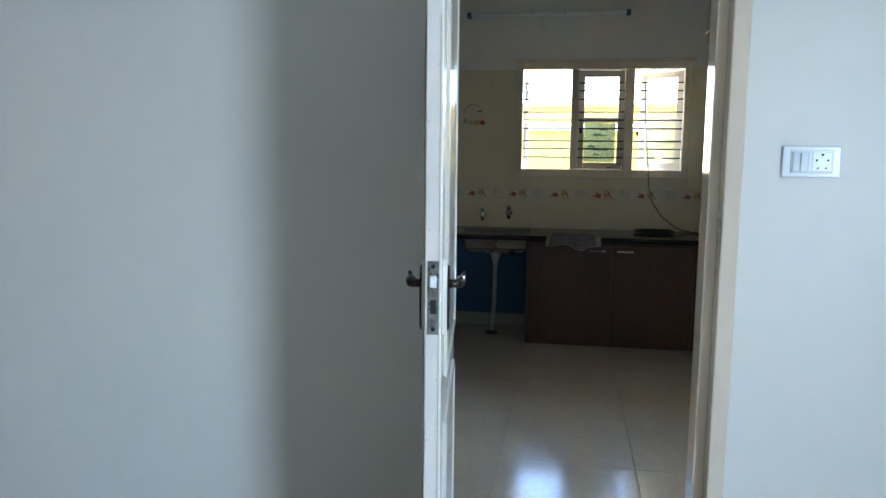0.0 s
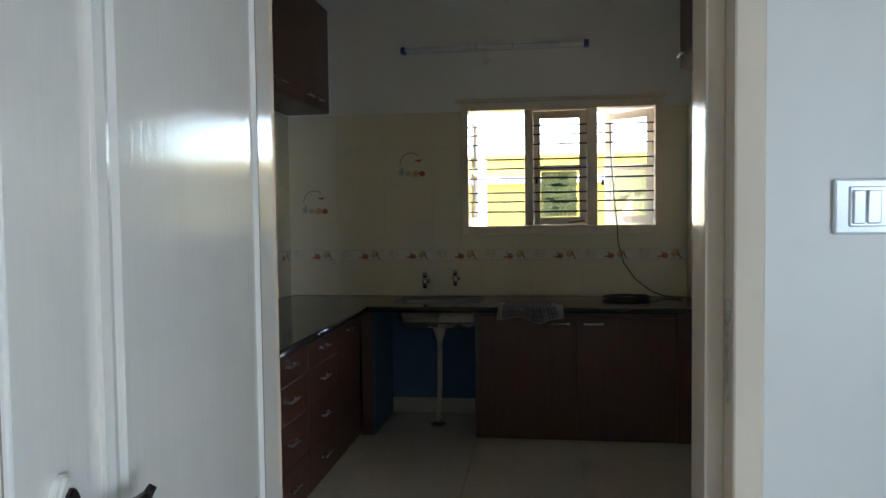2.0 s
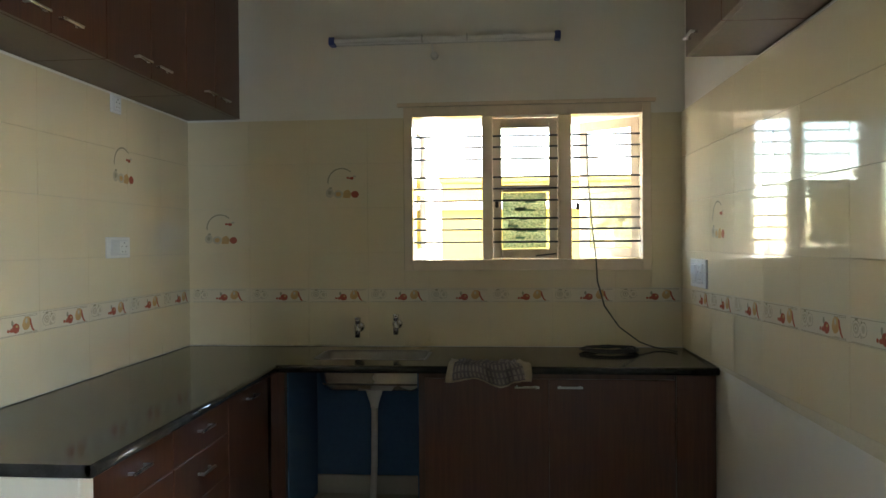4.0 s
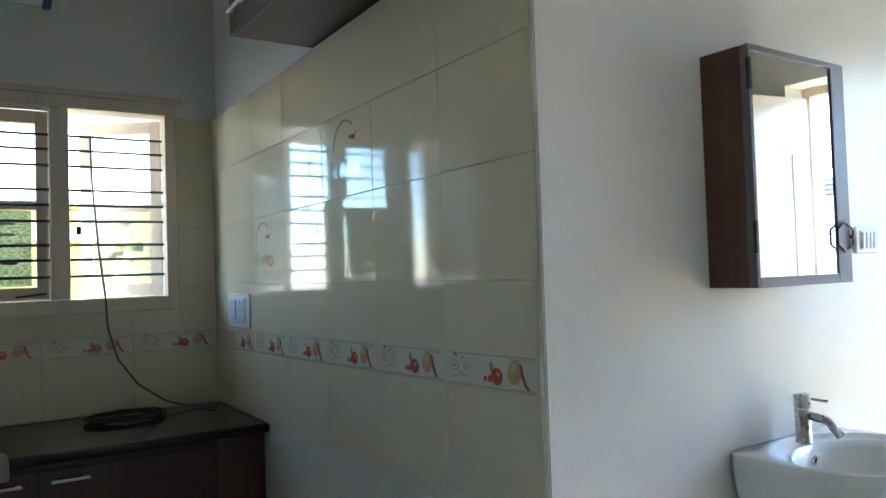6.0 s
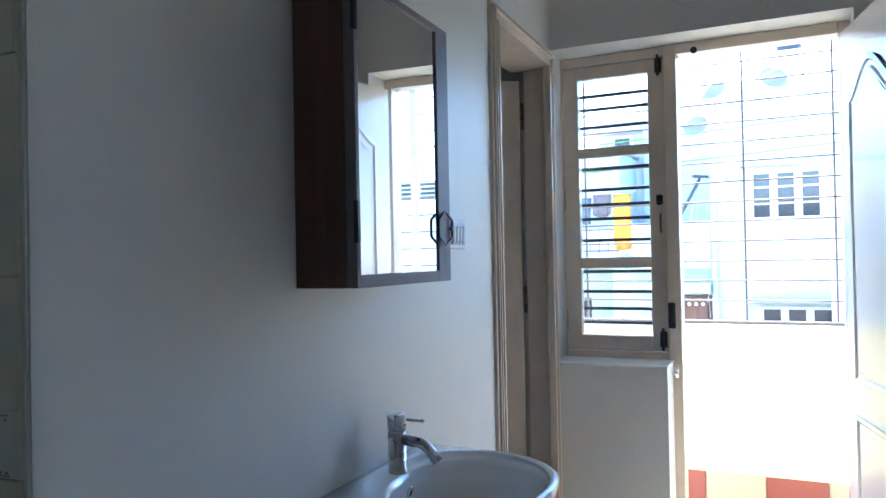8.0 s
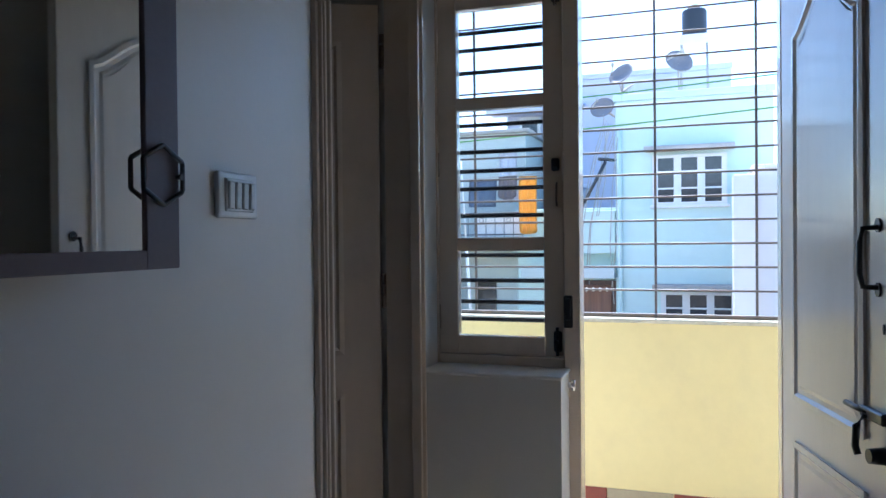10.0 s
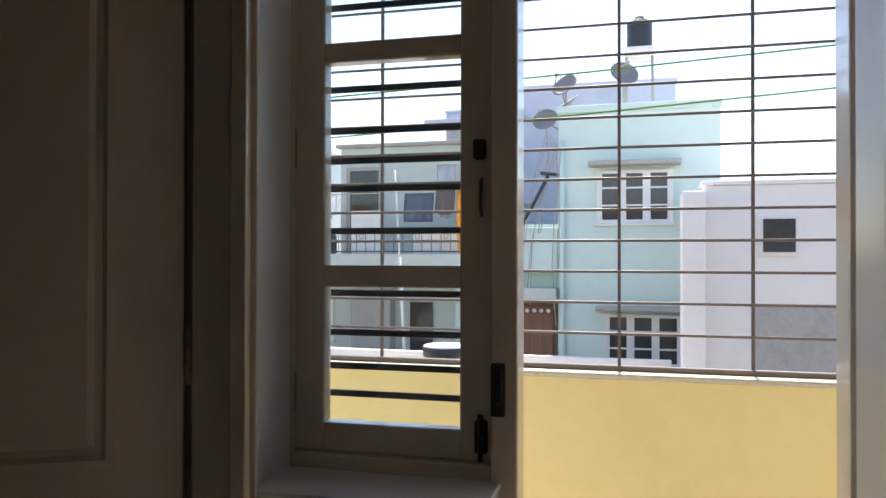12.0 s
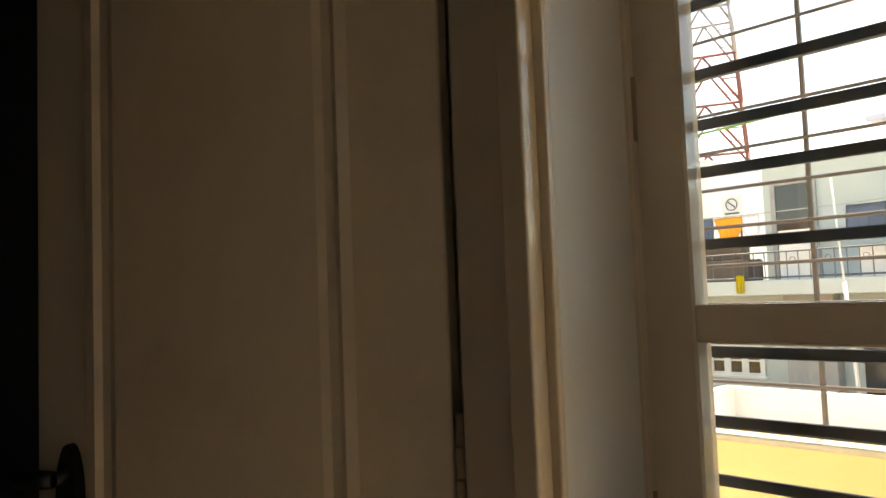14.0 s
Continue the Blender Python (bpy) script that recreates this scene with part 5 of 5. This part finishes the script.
LX = 14.32
hanging("laundry", LX, 8.49, 8.94, 1.98, 2.39, M_ORANGECLOTH, "orange cloth with a rounded hem on the washing line", 0.75, 1)
hanging("laundry", LX, 8.21, 8.47, 1.98, 2.39, M_WHITECLOTH, "pale lilac shirt on the washing line", 0.4, 2)
hanging("laundry", LX, 8.96, 9.27, 2.0, 2.40, M_BLUECLOTH, "dark blue cloth on the washing line", 0.1, 3)
hanging("laundry", LX, 9.30, 9.72, 1.96, 2.42, M_LUMBER, "dark brown folded cloth on the washing line", 0.2, 4)
hanging("laundry", LX, 6.43, 6.96, 1.90, 2.39, M_BLUECLOTH, "slate-blue pleated cloth on the washing line", 0.0, 5)
hanging("laundry", LX, 6.06, 6.40, 2.02, 2.44, M_CLOTH2, "dark grey cloth on the washing line", 0.15, 10)
hanging("laundry", LX, 5.70, 6.03, 1.40, 2.43, M_ORANGECLOTH, "long orange cloth hung over the terrace railing", 0.05, 6)
hanging("laundry", 15.2, 6.27, 6.62, 2.0, 2.98, M_WHITECLOTH, "white sheet hung on the terrace", 0.1, 7)
bm = bmesh.new()
sweep(bm, [(LX, 5.6, 2.47), (LX, 7.0, 2.41), (LX, 8.5, 2.40), (LX, 9.8, 2.43), (LX, 11.5, 2.55)], 0.008, n=5)
solid("washing_line", bm, M_CONC, "thin washing line over the terrace", "washing line", at=(LX, 8.5, 2.2))
bm = bmesh.new()
rod(bm, (13.2, 6.55, -0.60), (13.2, 6.66, 1.3), 0.026, n=8)
rod(bm, (13.2, 6.66, 1.3), (13.2, 6.74, 2.66), 0.014, n=8)
solid("terrace_pole", bm, M_WINWHITE, "white painted pole leaning at the terrace", "pole", at=(13.2, 6.55, -0.60))
hanging("laundry", 14.28, 8.49, 8.61, 1.16, 1.45, mat("yellow_cloth", (0.80, 0.62, 0.02), 0.9), "small bright yellow cloth over the terrace railing", 0.1, 9)
DRUM = Matrix.Translation((11.3, 5.40, -0.55))
dr_ = thing("water_drum", (11.3, 5.40, -0.55), "yellow-orange plastic drum with a dark rim on the low roof", "drum")
bm = bmesh.new()
lathe(bm, [(0.26, 0.0), (0.275, 0.04), (0.28, 0.30), (0.27, 0.32), (0.28, 0.34), (0.28, 0.62)], m=DRUM)
part("barrel", bm, M_ORANGECLOTH, dr_)
bm = bmesh.new()
lathe(bm, [(0.28, 0.62), (0.29, 0.63), (0.29, 0.735), (0.285, 0.74)], m=DRUM)
part("rim", bm, M_TANK, dr_, "dark drum rim")
bm = bmesh.new()
lathe(bm, [(0.284, 0.73), (0.284, 0.75), (0.25, 0.765), (0.05, 0.77)], m=DRUM)
part("lid", bm, M_WINWHITE, dr_, "white drum lid")
hanging("laundry", 14.7, 5.22, 5.45, -0.45, 0.30, M_PINK, "pink cloth hanging beside the brown door", 0.3, 8)

# water tank
tk = thing("water_tank", (16.0, 3.08, 3.78), "black plastic water tank on a steel stand on the roof", "water tank")
TZ = 5.03
bm = bmesh.new()
prof = [(0.30, 0.0)]
for i in range(9):
    prof += [(0.335, 0.03 + i * 0.075), (0.315, 0.065 + i * 0.075)]
prof += [(0.30, 0.70), (0.12, 0.78), (0.12, 0.83)]
lathe(bm, prof, m=Matrix.Translation((16.0, 3.08, TZ)) @ Matrix.Diagonal((0.68, 0.68, 0.70, 1)))
part("tank", bm, M_TANK, tk)
bm = bmesh.new()
box(bm, 15.74, 2.82, TZ - 0.18, 16.26, 3.34, TZ - 0.002, 0.01)
part("platform", bm, M_CREAM, tk)
for sx in (-1, 1):
    for sy in (-1, 1):
        bm = bmesh.new()
        rod(bm, (16.0 + 0.22 * sx, 3.08 + 0.22 * sy, TZ - 0.18), (16.0 + 0.24 * sx, 3.08 + 0.24 * sy, 3.66), 0.025, n=6)
        part("leg", bm, M_CONC, tk)


def dish(x, y, z, r, yaw, el):
    d = thing("satellite_dish", (x, y, z - r), "weathered grey satellite dish", "satellite dish", "roof dishes")
    m = Matrix.Translation((x, y, z)) @ pose(0, 0, 0, 0, 90 - el, yaw)
    bm = bmesh.new()
    lathe(bm, [(0.001, -0.09 * r / 0.3), (r * 0.4, -0.075 * r / 0.3), (r * 0.75, -0.035 * r / 0.3), (r, 0.0), (r * 1.01, -0.012), (r * 0.75, -0.05 * r / 0.3), (r * 0.4, -0.09 * r / 0.3), (0.002, -0.105 * r / 0.3)], m=m)
    part("reflector", bm, M_DISH, d)
    bm = bmesh.new()
    rod(bm, (0, -r * 0.9, 0.0), (0, -r * 0.15, r * 0.9), 0.012, m=m, n=6)
    rod(bm, (0, -r * 0.2, r * 0.85), (0, -r * 0.1, r * 1.05), 0.03, m=m, n=8)
    part("feed_arm", bm, M_CONC, d)
    bm = bmesh.new()
    rod(bm, m @ Vector((0, 0, -0.1 * r / 0.3)), (max(x + 0.12, 14.6), min(y, 4.3), min(3.7, z - r)), 0.02, n=6)
    part("mount", bm, M_CONC, d)


dish(14.7, 4.28, 4.19, 0.23, 150, 35)
dish(14.9, 3.31, 4.37, 0.24, 205, 30)
dish(14.5, 4.58, 3.59, 0.21, 170, 30)
dish(14.8, 4.22, 3.93, 0.18, 120, 55)
bm = bmesh.new()
rod(bm, (14.5, 5.0, 1.75), (14.3, 4.50, 2.62), 0.03, n=8)
rod(bm, (14.5, 4.36, 2.66), (14.2, 4.6, 2.66), 0.03, n=6)
solid("slanted_pipe", bm, M_WINDARK, "dark slanted pipe between wall and balcony", "pipe", at=(14.5, 5.0, 1.75))
rnd = random.Random(9)
for i in range(9):
    bm = bmesh.new()
    a = Vector((14.42, 4.55 - 0.03 * i, 3.45 - 0.05 * i))
    b = Vector((14.44, 4.32 + rnd.random() * 0.7, 1.7 - 2.6 * rnd.random() * (i % 3)))
    sag = Vector((0, 0.25 * (rnd.random() - 0.4), 0))
    sweep(bm, [a, a.lerp(b, 0.3) + sag, a.lerp(b, 0.65) + sag * 1.3, b], 0.008, n=5)
    solid("loose_wire", bm, M_CONC, "loose grey wire down the house corner", "wire", "loose wires", at=tuple(a))

# lattice mast
TX, TY, TB = 30.0, 16.87, -3.4
tw = thing("lattice_mast", (TX, TY, TB), "tall red and white lattice radio mast", "mast")


def mast_corner(i, z):
    a, r = radians(68.4 + 90 * i), 1.63 * (1 + 0.049 * (10 - z))
    return Vector((TX + r * math.cos(a), TY + r * math.sin(a), z))


for k in range(13):
    z0, z1 = TB + k * 1.9, TB + (k + 1) * 1.9
    bm = bmesh.new()
    for i in range(4):
        p0, p1, q0, q1 = mast_corner(i, z0), mast_corner(i, z1), mast_corner(i + 1, z0), mast_corner(i + 1, z1)
        rod(bm, p0, p1, 0.085, n=5)
        rod(bm, p0, (p1 + q1) / 2, 0.052, n=5)
        rod(bm, q0, (p1 + q1) / 2, 0.052, n=5)
        rod(bm, p1, q1, 0.055, n=5)
        rod(bm, (p0 + p1) / 2, (p0 + (p1 + q1) / 2) / 2, 0.028, n=5)
        rod(bm, (q0 + q1) / 2, (q0 + (p1 + q1) / 2) / 2, 0.028, n=5)
    part("lattice_section", bm, M_TOWER_R if k < 7 else M_TOWER_W, tw)
for i in range(6):
    bm = bmesh.new()
    rod(bm, (TX - 0.9 + 0.03 * i, TY + 0.25 + 0.11 * i, TB), (TX - 0.4 + 0.03 * i, TY + 0.15 + 0.09 * i, TB + 24), 0.035, n=5)
    part("feeder_cable", bm, M_TOWER_D, tw)
sg = thing("roof_sign", (15.4, 9.15, 1.36), "grey sign board with a round emblem on the terrace", "sign")
bm = bmesh.new()
box(bm, 15.40, 8.97, 2.50, 15.43, 9.33, 2.88, 0.004)
part("board", bm, M_WINWHITE, sg)
bm = bmesh.new()
for y in (9.02, 9.28):
    rod(bm, (15.44, y, 1.36), (15.44, y, 2.86), 0.018, n=6)
part("stand", bm, M_TOWER_R, sg, "two red posts")
bm = bmesh.new()
sweep(bm, [(15.395, 9.15 + 0.10 * math.cos(2 * math.pi * i / 20), 2.71 + 0.10 * math.sin(2 * math.pi * i / 20)) for i in range(20)], 0.010, n=6, closed=True)
rod(bm, (15.395, 9.09, 2.66), (15.395, 9.21, 2.76), 0.012, n=6)
box(bm, 15.392, 9.02, 2.54, 15.40, 9.28, 2.57)
part("emblem", bm, M_TOWER_D, sg)
h6 = house("white_block", 18.0, 10.9, 3.98, 21.0, 13.5, M_WINWHITE, "white flat-roofed block beyond the terrace")

# lower roofs down the street, seen in the mirror
h8 = house("low_mint_house", 12.1, -7.0, 1.93, 17.0, 0.28, M_MINT, "low flat-roofed mint-green house down the street", 0.05)
h9 = house("grey_roof_house", 17.2, -9.0, 2.62, 24.0, 0.25, M_CREAM, "cream house with a slatted roof shed down the street", 0.05)
bm = bmesh.new()
box(bm, 17.6, -5.2, 2.67, 20.0, -1.9, 3.25, 0.02)
shed = part("roof_shed", bm, M_TANK, h9, "dark roof shed")
for i in range(5):
    bm = bmesh.new()
    box(bm, 17.52, -5.25, 2.74 + 0.11 * i, 17.60, -1.85, 2.78 + 0.11 * i, 0.004)
    part("slat", bm, M_CONC, shed)

# the street runs slightly askew to the balcony
ASKEW = Matrix.Translation((2.3, 2.98, 0)) @ pose(0, 0, 0, 0, 0, -1.22) @ Matrix.Translation((-2.3, -2.98, 0))
for ob in set(bpy.data.objects) - indoors:
    if ob.parent is None:
        PLACE[ob] = ASKEW @ PLACE[ob]
        ob.matrix_world = PLACE[ob]

# house seen from the kitchen window
h7 = house("yellow_house", -0.30, 10.0, 2.02, 7.0, 16.0, M_YHOUSE, "yellow house close behind the kitchen", 0.0)
bm = bmesh.new()
box(bm, -0.38, 9.9, 1.72, 7.0, 10.0, 1.80, 0.01)
part("ledge", bm, M_CREAM, h7)
# pale boundary wall given a grey tone so less light bounces indoors
bm = bmesh.new()
box(bm, -6.0, 8.6, GZ, 7.0, 8.75, 0.95, 0.01)
solid("boundary_wall", bm, M_CONC, "boundary wall behind the kitchen, toned grey to bounce less light", "wall", at=(0, 8.6, GZ))

# ropes outside the grille
for y0, z0, y1, z1 in ((1.3, 1.93, 4.9, 1.74), (1.3, 2.06, 4.9, 1.90)):
    bm = bmesh.new()
    sweep(bm, [(XG, 1.2, z0), (4.95, y0 + 0.1, z0), (4.95, (y0 + y1) / 2, (z0 + z1) / 2 - 0.01), (4.95, y1 - 0.1, z1), (XG, 5.0, z1)], 0.0035, n=5)
    solid("clothes_rope", bm, M_ROPE, "thin green clothes rope outside the grille", "rope", "green ropes", at=(4.95, y0, z0))

# ---- tiles ----
TILE_MESH = {}


def tile_mesh(key, w, h, d, material, chamfer=0.0012):
    """A tile with its middle at the origin, its back at y = 0, its face at y = -d."""
    k = (key, round(w, 3), round(h, 3))
    if k not in TILE_MESH:
        bm = bmesh.new()
        a, b, c = w / 2, h / 2, chamfer
        back = [bm.verts.new(p) for p in ((-a, 0, -b), (a, 0, -b), (a, 0, b), (-a, 0, b))]
        mid = [bm.verts.new(p) for p in ((-a, -d + c, -b), (a, -d + c, -b), (a, -d + c, b), (-a, -d + c, b))]
        top = [bm.verts.new(p) for p in ((-a + c, -d, -b + c), (a - c, -d, -b + c), (a - c, -d, b - c), (-a + c, -d, b - c))]
        for lo, hi in ((back, mid), (mid, top)):
            for i in range(4):
                bm.faces.new((lo[i], lo[(i + 1) % 4], hi[(i + 1) % 4], hi[i]))
        bm.faces.new(top)
        bmesh.ops.recalc_face_normals(bm, faces=bm.faces[:])
        TILE_MESH[k] = mesh_of(key, bm, material)
    return TILE_MESH[k]


def lay(name, mesh, parent, m):
    ob = new(name, mesh)
    ob.parent = parent
    ob.matrix_basis = PLACE[parent].inverted() @ m
    PLACE[ob] = m
    return ob


def motif_mesh(kind):
    k = ("motif", kind)
    if k in TILE_MESH:
        return TILE_MESH[k]
    bm = bmesh.new()
    e = 0.0005
    if kind == "fruit":
        plate(bm, disc(0.012, -0.008, 0.020, 0.018), e, 0)
        plate(bm, disc(0.017, -0.002, 0.006, 0.005), e * 1.8, 1)
        plate(bm, disc(0.070, 0.014, 0.007, 0.010), e * 1.8, 3)
        plate(bm, [(-0.165, 0.0335), (0.135, 0.0335), (0.135, 0.0350), (-0.165, 0.0350)], e, 2)
        plate(bm, [(-0.165, -0.0325), (0.135, -0.0325), (0.135, -0.0310), (-0.165, -0.0310)], e, 2)
        plate(bm, disc(-0.012, -0.014, 0.008, 0.0075), e, 0)
        plate(bm, disc(-0.028, -0.014, 0.006, 0.006), e, 0)
        plate(bm, disc(-0.006, 0.012, 0.006, 0.010), e, 2)
        plate(bm, [(0.050, -0.010), (0.060, -0.019), (0.074, -0.020), (0.086, -0.012), (0.094, 0.0), (0.094, 0.018), (0.084, 0.028), (0.066, 0.028), (0.054, 0.018), (0.047, 0.002)], e, 1)
        plate(bm, [(0.088, 0.024), (0.096, 0.020), (0.100, 0.002), (0.108, -0.016), (0.117, -0.025), (0.112, -0.029), (0.101, -0.020), (0.092, -0.002)], e * 1.6, 0)
        for i in range(7):
            for z in (0.0295, -0.0285):
                plate(bm, disc(0.064 + 0.011 * i, z, 0.003, 0.0016), e, 2)
        mats = [M_RED, M_ORANGE, M_GREY, M_PALE]
    elif kind == "cup":
        plate(bm, disc(0, 0, 0.025, 0.024, 18), e, 2)
        plate(bm, disc(0, 0, 0.0235, 0.0225, 18), e * 1.5, 1)
        plate(bm, disc(0, 0.002, 0.016, 0.015, 16), e * 2.0, 0)
        plate(bm, disc(0, 0.002, 0.009, 0.008, 12), e * 2.5, 1)
        plate(bm, disc(0, 0.002, 0.004, 0.004, 10), e * 3.0, 2)
        plate(bm, disc(0.028, -0.018, 0.007, 0.006), e, 0)
        plate(bm, disc(0.030, 0.018, 0.004, 0.006), e, 2)
        plate(bm, disc(0.002, 0.026, 0.008, 0.0035), e * 1.2, 2)
        plate(bm, disc(0.040, 0.001, 0.019, 0.020, 16), e * 1.2, 2)
        plate(bm, disc(0.040, 0.001, 0.0178, 0.0188, 16), e * 1.7, 1)
        plate(bm, disc(0.041, 0.002, 0.010, 0.011, 12), e * 2.2, 0)
        plate(bm, disc(0.040, -0.013, 0.010, 0.007), e, 0)
        mats = [M_PALE, M_BORDER, M_GREY]
    else:
        # an arched handle over a row of fruit
        for i in range(22):
            a0, a1 = radians(185 - 6.2 * i), radians(185 - 6.2 * (i + 1))
            r0, r1 = 0.072, 0.0775 + 0.0025 * (i % 2)
            plate(bm, [(r0 * math.cos(a0), 0.02 + r0 * math.sin(a0)), (r0 * math.cos(a1), 0.02 + r0 * math.sin(a1)), (r1 * math.cos(a1), 0.02 + r1 * math.sin(a1)), (r1 * math.cos(a0), 0.02 + r1 * math.sin(a0))], e, 2)
        plate(bm, disc(0.056, 0.042, 0.012, 0.008), e, 0)
        plate(bm, disc(0.036, 0.044, 0.009, 0.006), e, 0)
        plate(bm, disc(0.072, 0.052, 0.010, 0.005), e, 3)
        plate(bm, disc(0.074, -0.046, 0.021, 0.019), e, 0)
        plate(bm, [(0.006, -0.064), (0.044, -0.066), (0.056, -0.042), (0.034, -0.018), (0.012, -0.030)], e, 1)
        plate(bm, disc(-0.018, -0.044, 0.026, 0.022), e, 3)
        plate(bm, disc(-0.018, -0.044, 0.014, 0.012), e * 1.8, 1)
        plate(bm, disc(-0.066, -0.038, 0.022, 0.025), e, 3)
        plate(bm, disc(-0.066, -0.036, 0.009, 0.011), e * 1.8, 2)
        plate(bm, disc(-0.062, -0.010, 0.010, 0.004), e, 2)
        mats = [M_RED, M_ORANGE, M_GREY, M_PALE]
    TILE_MESH[k] = mesh_of("motif", bm, mats)
    return TILE_MESH[k]


ROWS = ((0.803, 1.039), (1.116, 1.309), (1.309, 1.554), (1.554, 1.794), (1.794, 2.034))
rt = random.Random(11)


def tiled(structure_name, label, m, u_edges, hole=None, pictures=(), slope=0.0):
    """Tiles on a wall: local x along the wall, face towards -y, joints at u_edges."""
    bm = bmesh.new()
    u0, u1 = u_edges[0], u_edges[-1]
    pieces = [(u0, u1, ROWS[0][0], ROWS[-1][1])] if not hole else [(u0, hole[0], ROWS[0][0], ROWS[-1][1]), (hole[1], u1, ROWS[0][0], ROWS[-1][1]), (hole[0], hole[1], ROWS[0][0], hole[2])]
    for a, b, c, d in pieces:
        box(bm, a, -0.0045, c, b, -0.0005, d, m=m)
    wall = solid(structure_name, bm, M_GROUT, label, "wall tiling", kind="structure")
    j = 0.0005
    rise = slope and Matrix.Rotation(-math.atan(slope), 4, "Y")
    for a, b in zip(u_edges, u_edges[1:]):
        for c, d in ROWS:
            cells = [(a, b, c, d)]
            if hole and b > hole[0] and a < hole[1] and d > hole[2]:
                cells = []
                if a < hole[0] - 0.01:
                    cells.append((a, hole[0], c, d))
                if b > hole[1] + 0.01:
                    cells.append((hole[1], b, c, d))
                if c < hole[2] - 0.01:
                    cells.append((max(a, hole[0]), min(b, hole[1]), c, hole[2]))
            for p, q, r, s in cells:
                me = tile_mesh("tile", q - p - 2 * j, s - r - 2 * j, 0.008, M_TILE)
                up = slope * ((p + q) / 2 - u0) if c == ROWS[0][0] else 0.0
                lay("tile", me, wall, m @ Matrix.Translation(((p + q) / 2, 0, (r + s) / 2 + up)) @ (rise if up else Matrix.Identity(4)) @ pose(0, 0, 0, rt.gauss(0, 0.10), 0, rt.gauss(0, 0.12)))
        w = b - a
        bt_ = lay("border_tile", tile_mesh("border_tile", w - 2 * j, 0.076 - 2 * j, 0.0095, M_BORDER), wall, m @ Matrix.Translation(((a + b) / 2, 0, 1.0775 + slope * ((a + b) / 2 - u0))) @ (rise if slope else Matrix.Identity(4)))
        if w > 0.2:
            lay("fruit_print", motif_mesh("fruit"), bt_, PLACE[bt_] @ Matrix.Translation((0.015, -0.0096, -0.0025)))
            lay("cup_print", motif_mesh("cup"), bt_, PLACE[bt_] @ Matrix.Translation((-0.125, -0.0096, 0.0025)))
    for u, z in pictures:
        lay("basket_print", motif_mesh("basket"), wall, m @ Matrix.Translation((u, -0.0083, z)))
    return wall


NX = [XL + 0.002, -0.995, -0.665, -0.335, -0.005, 0.325, 0.655, 0.985, XR - 0.009]
tiled("wall_tiles_north", "glossy cream wall tiles with a fruit-print border under the window", Matrix.Translation((0, YB, 0)), NX, hole=(-0.136, 1.175, 1.209), pictures=((-0.478, 1.672), (-1.16, 1.427)))
EY = [3.556, 3.887, 4.22, 4.552, 4.885, 5.217, 5.55, YB - 0.009]
ME = Matrix.Translation((1.352, 3.55, 0)) @ pose(0, 0, 0, 0, 0, -89.58) @ Matrix.Translation((3.55, 0, 0))
tiled("wall_tiles_east", "glossy cream wall tiles reflecting the window, with a fruit border", ME, [-y for y in EY[::-1]], slope=0.022, pictures=((-4.385, 1.675), (-5.10, 1.435)))
MWW = Matrix.Translation((XL, 0, 0)) @ pose(0, 0, 0, 0, 0, 90)
tiled("wall_tiles_west", "glossy cream wall tiles over the side counter, with a fruit border", MWW, [3.60, 3.76, 4.09, 4.42, 4.75, 5.08, 5.41, YB - 0.009], pictures=((5.04, 1.71),))

# floor tiles
fm = tile_mesh("floor_tile", 0.5985, 0.5985, 0.006, M_FLOOR, 0.0008)
down = pose(0, 0, 0, -90)
for i in range(-3, 6):
    for k in range(-4, 10):
        x, y = 0.31 + 0.6 * i, 0.34 + 0.6 * k
        if (x > 2.3 and y < 2.0) or (x > 3.45) or x < -1.85:
            continue
        lay("floor_tile", fm, floor, Matrix.Translation((x, y, -0.006)) @ down)

# balcony dado tiles
dm = {1: tile_mesh("dado_red", 0.269, 0.258, 0.008, M_TERRA), 0: tile_mesh("dado_beige", 0.269, 0.258, 0.008, M_DADO)}
for i in range(13):
    lay("dado_tile", dm[i % 2], parapet, Matrix.Translation((XP, 1.444 + 0.272 * i, 0.111)) @ pose(0, 0, 0, 0, 0, -90))
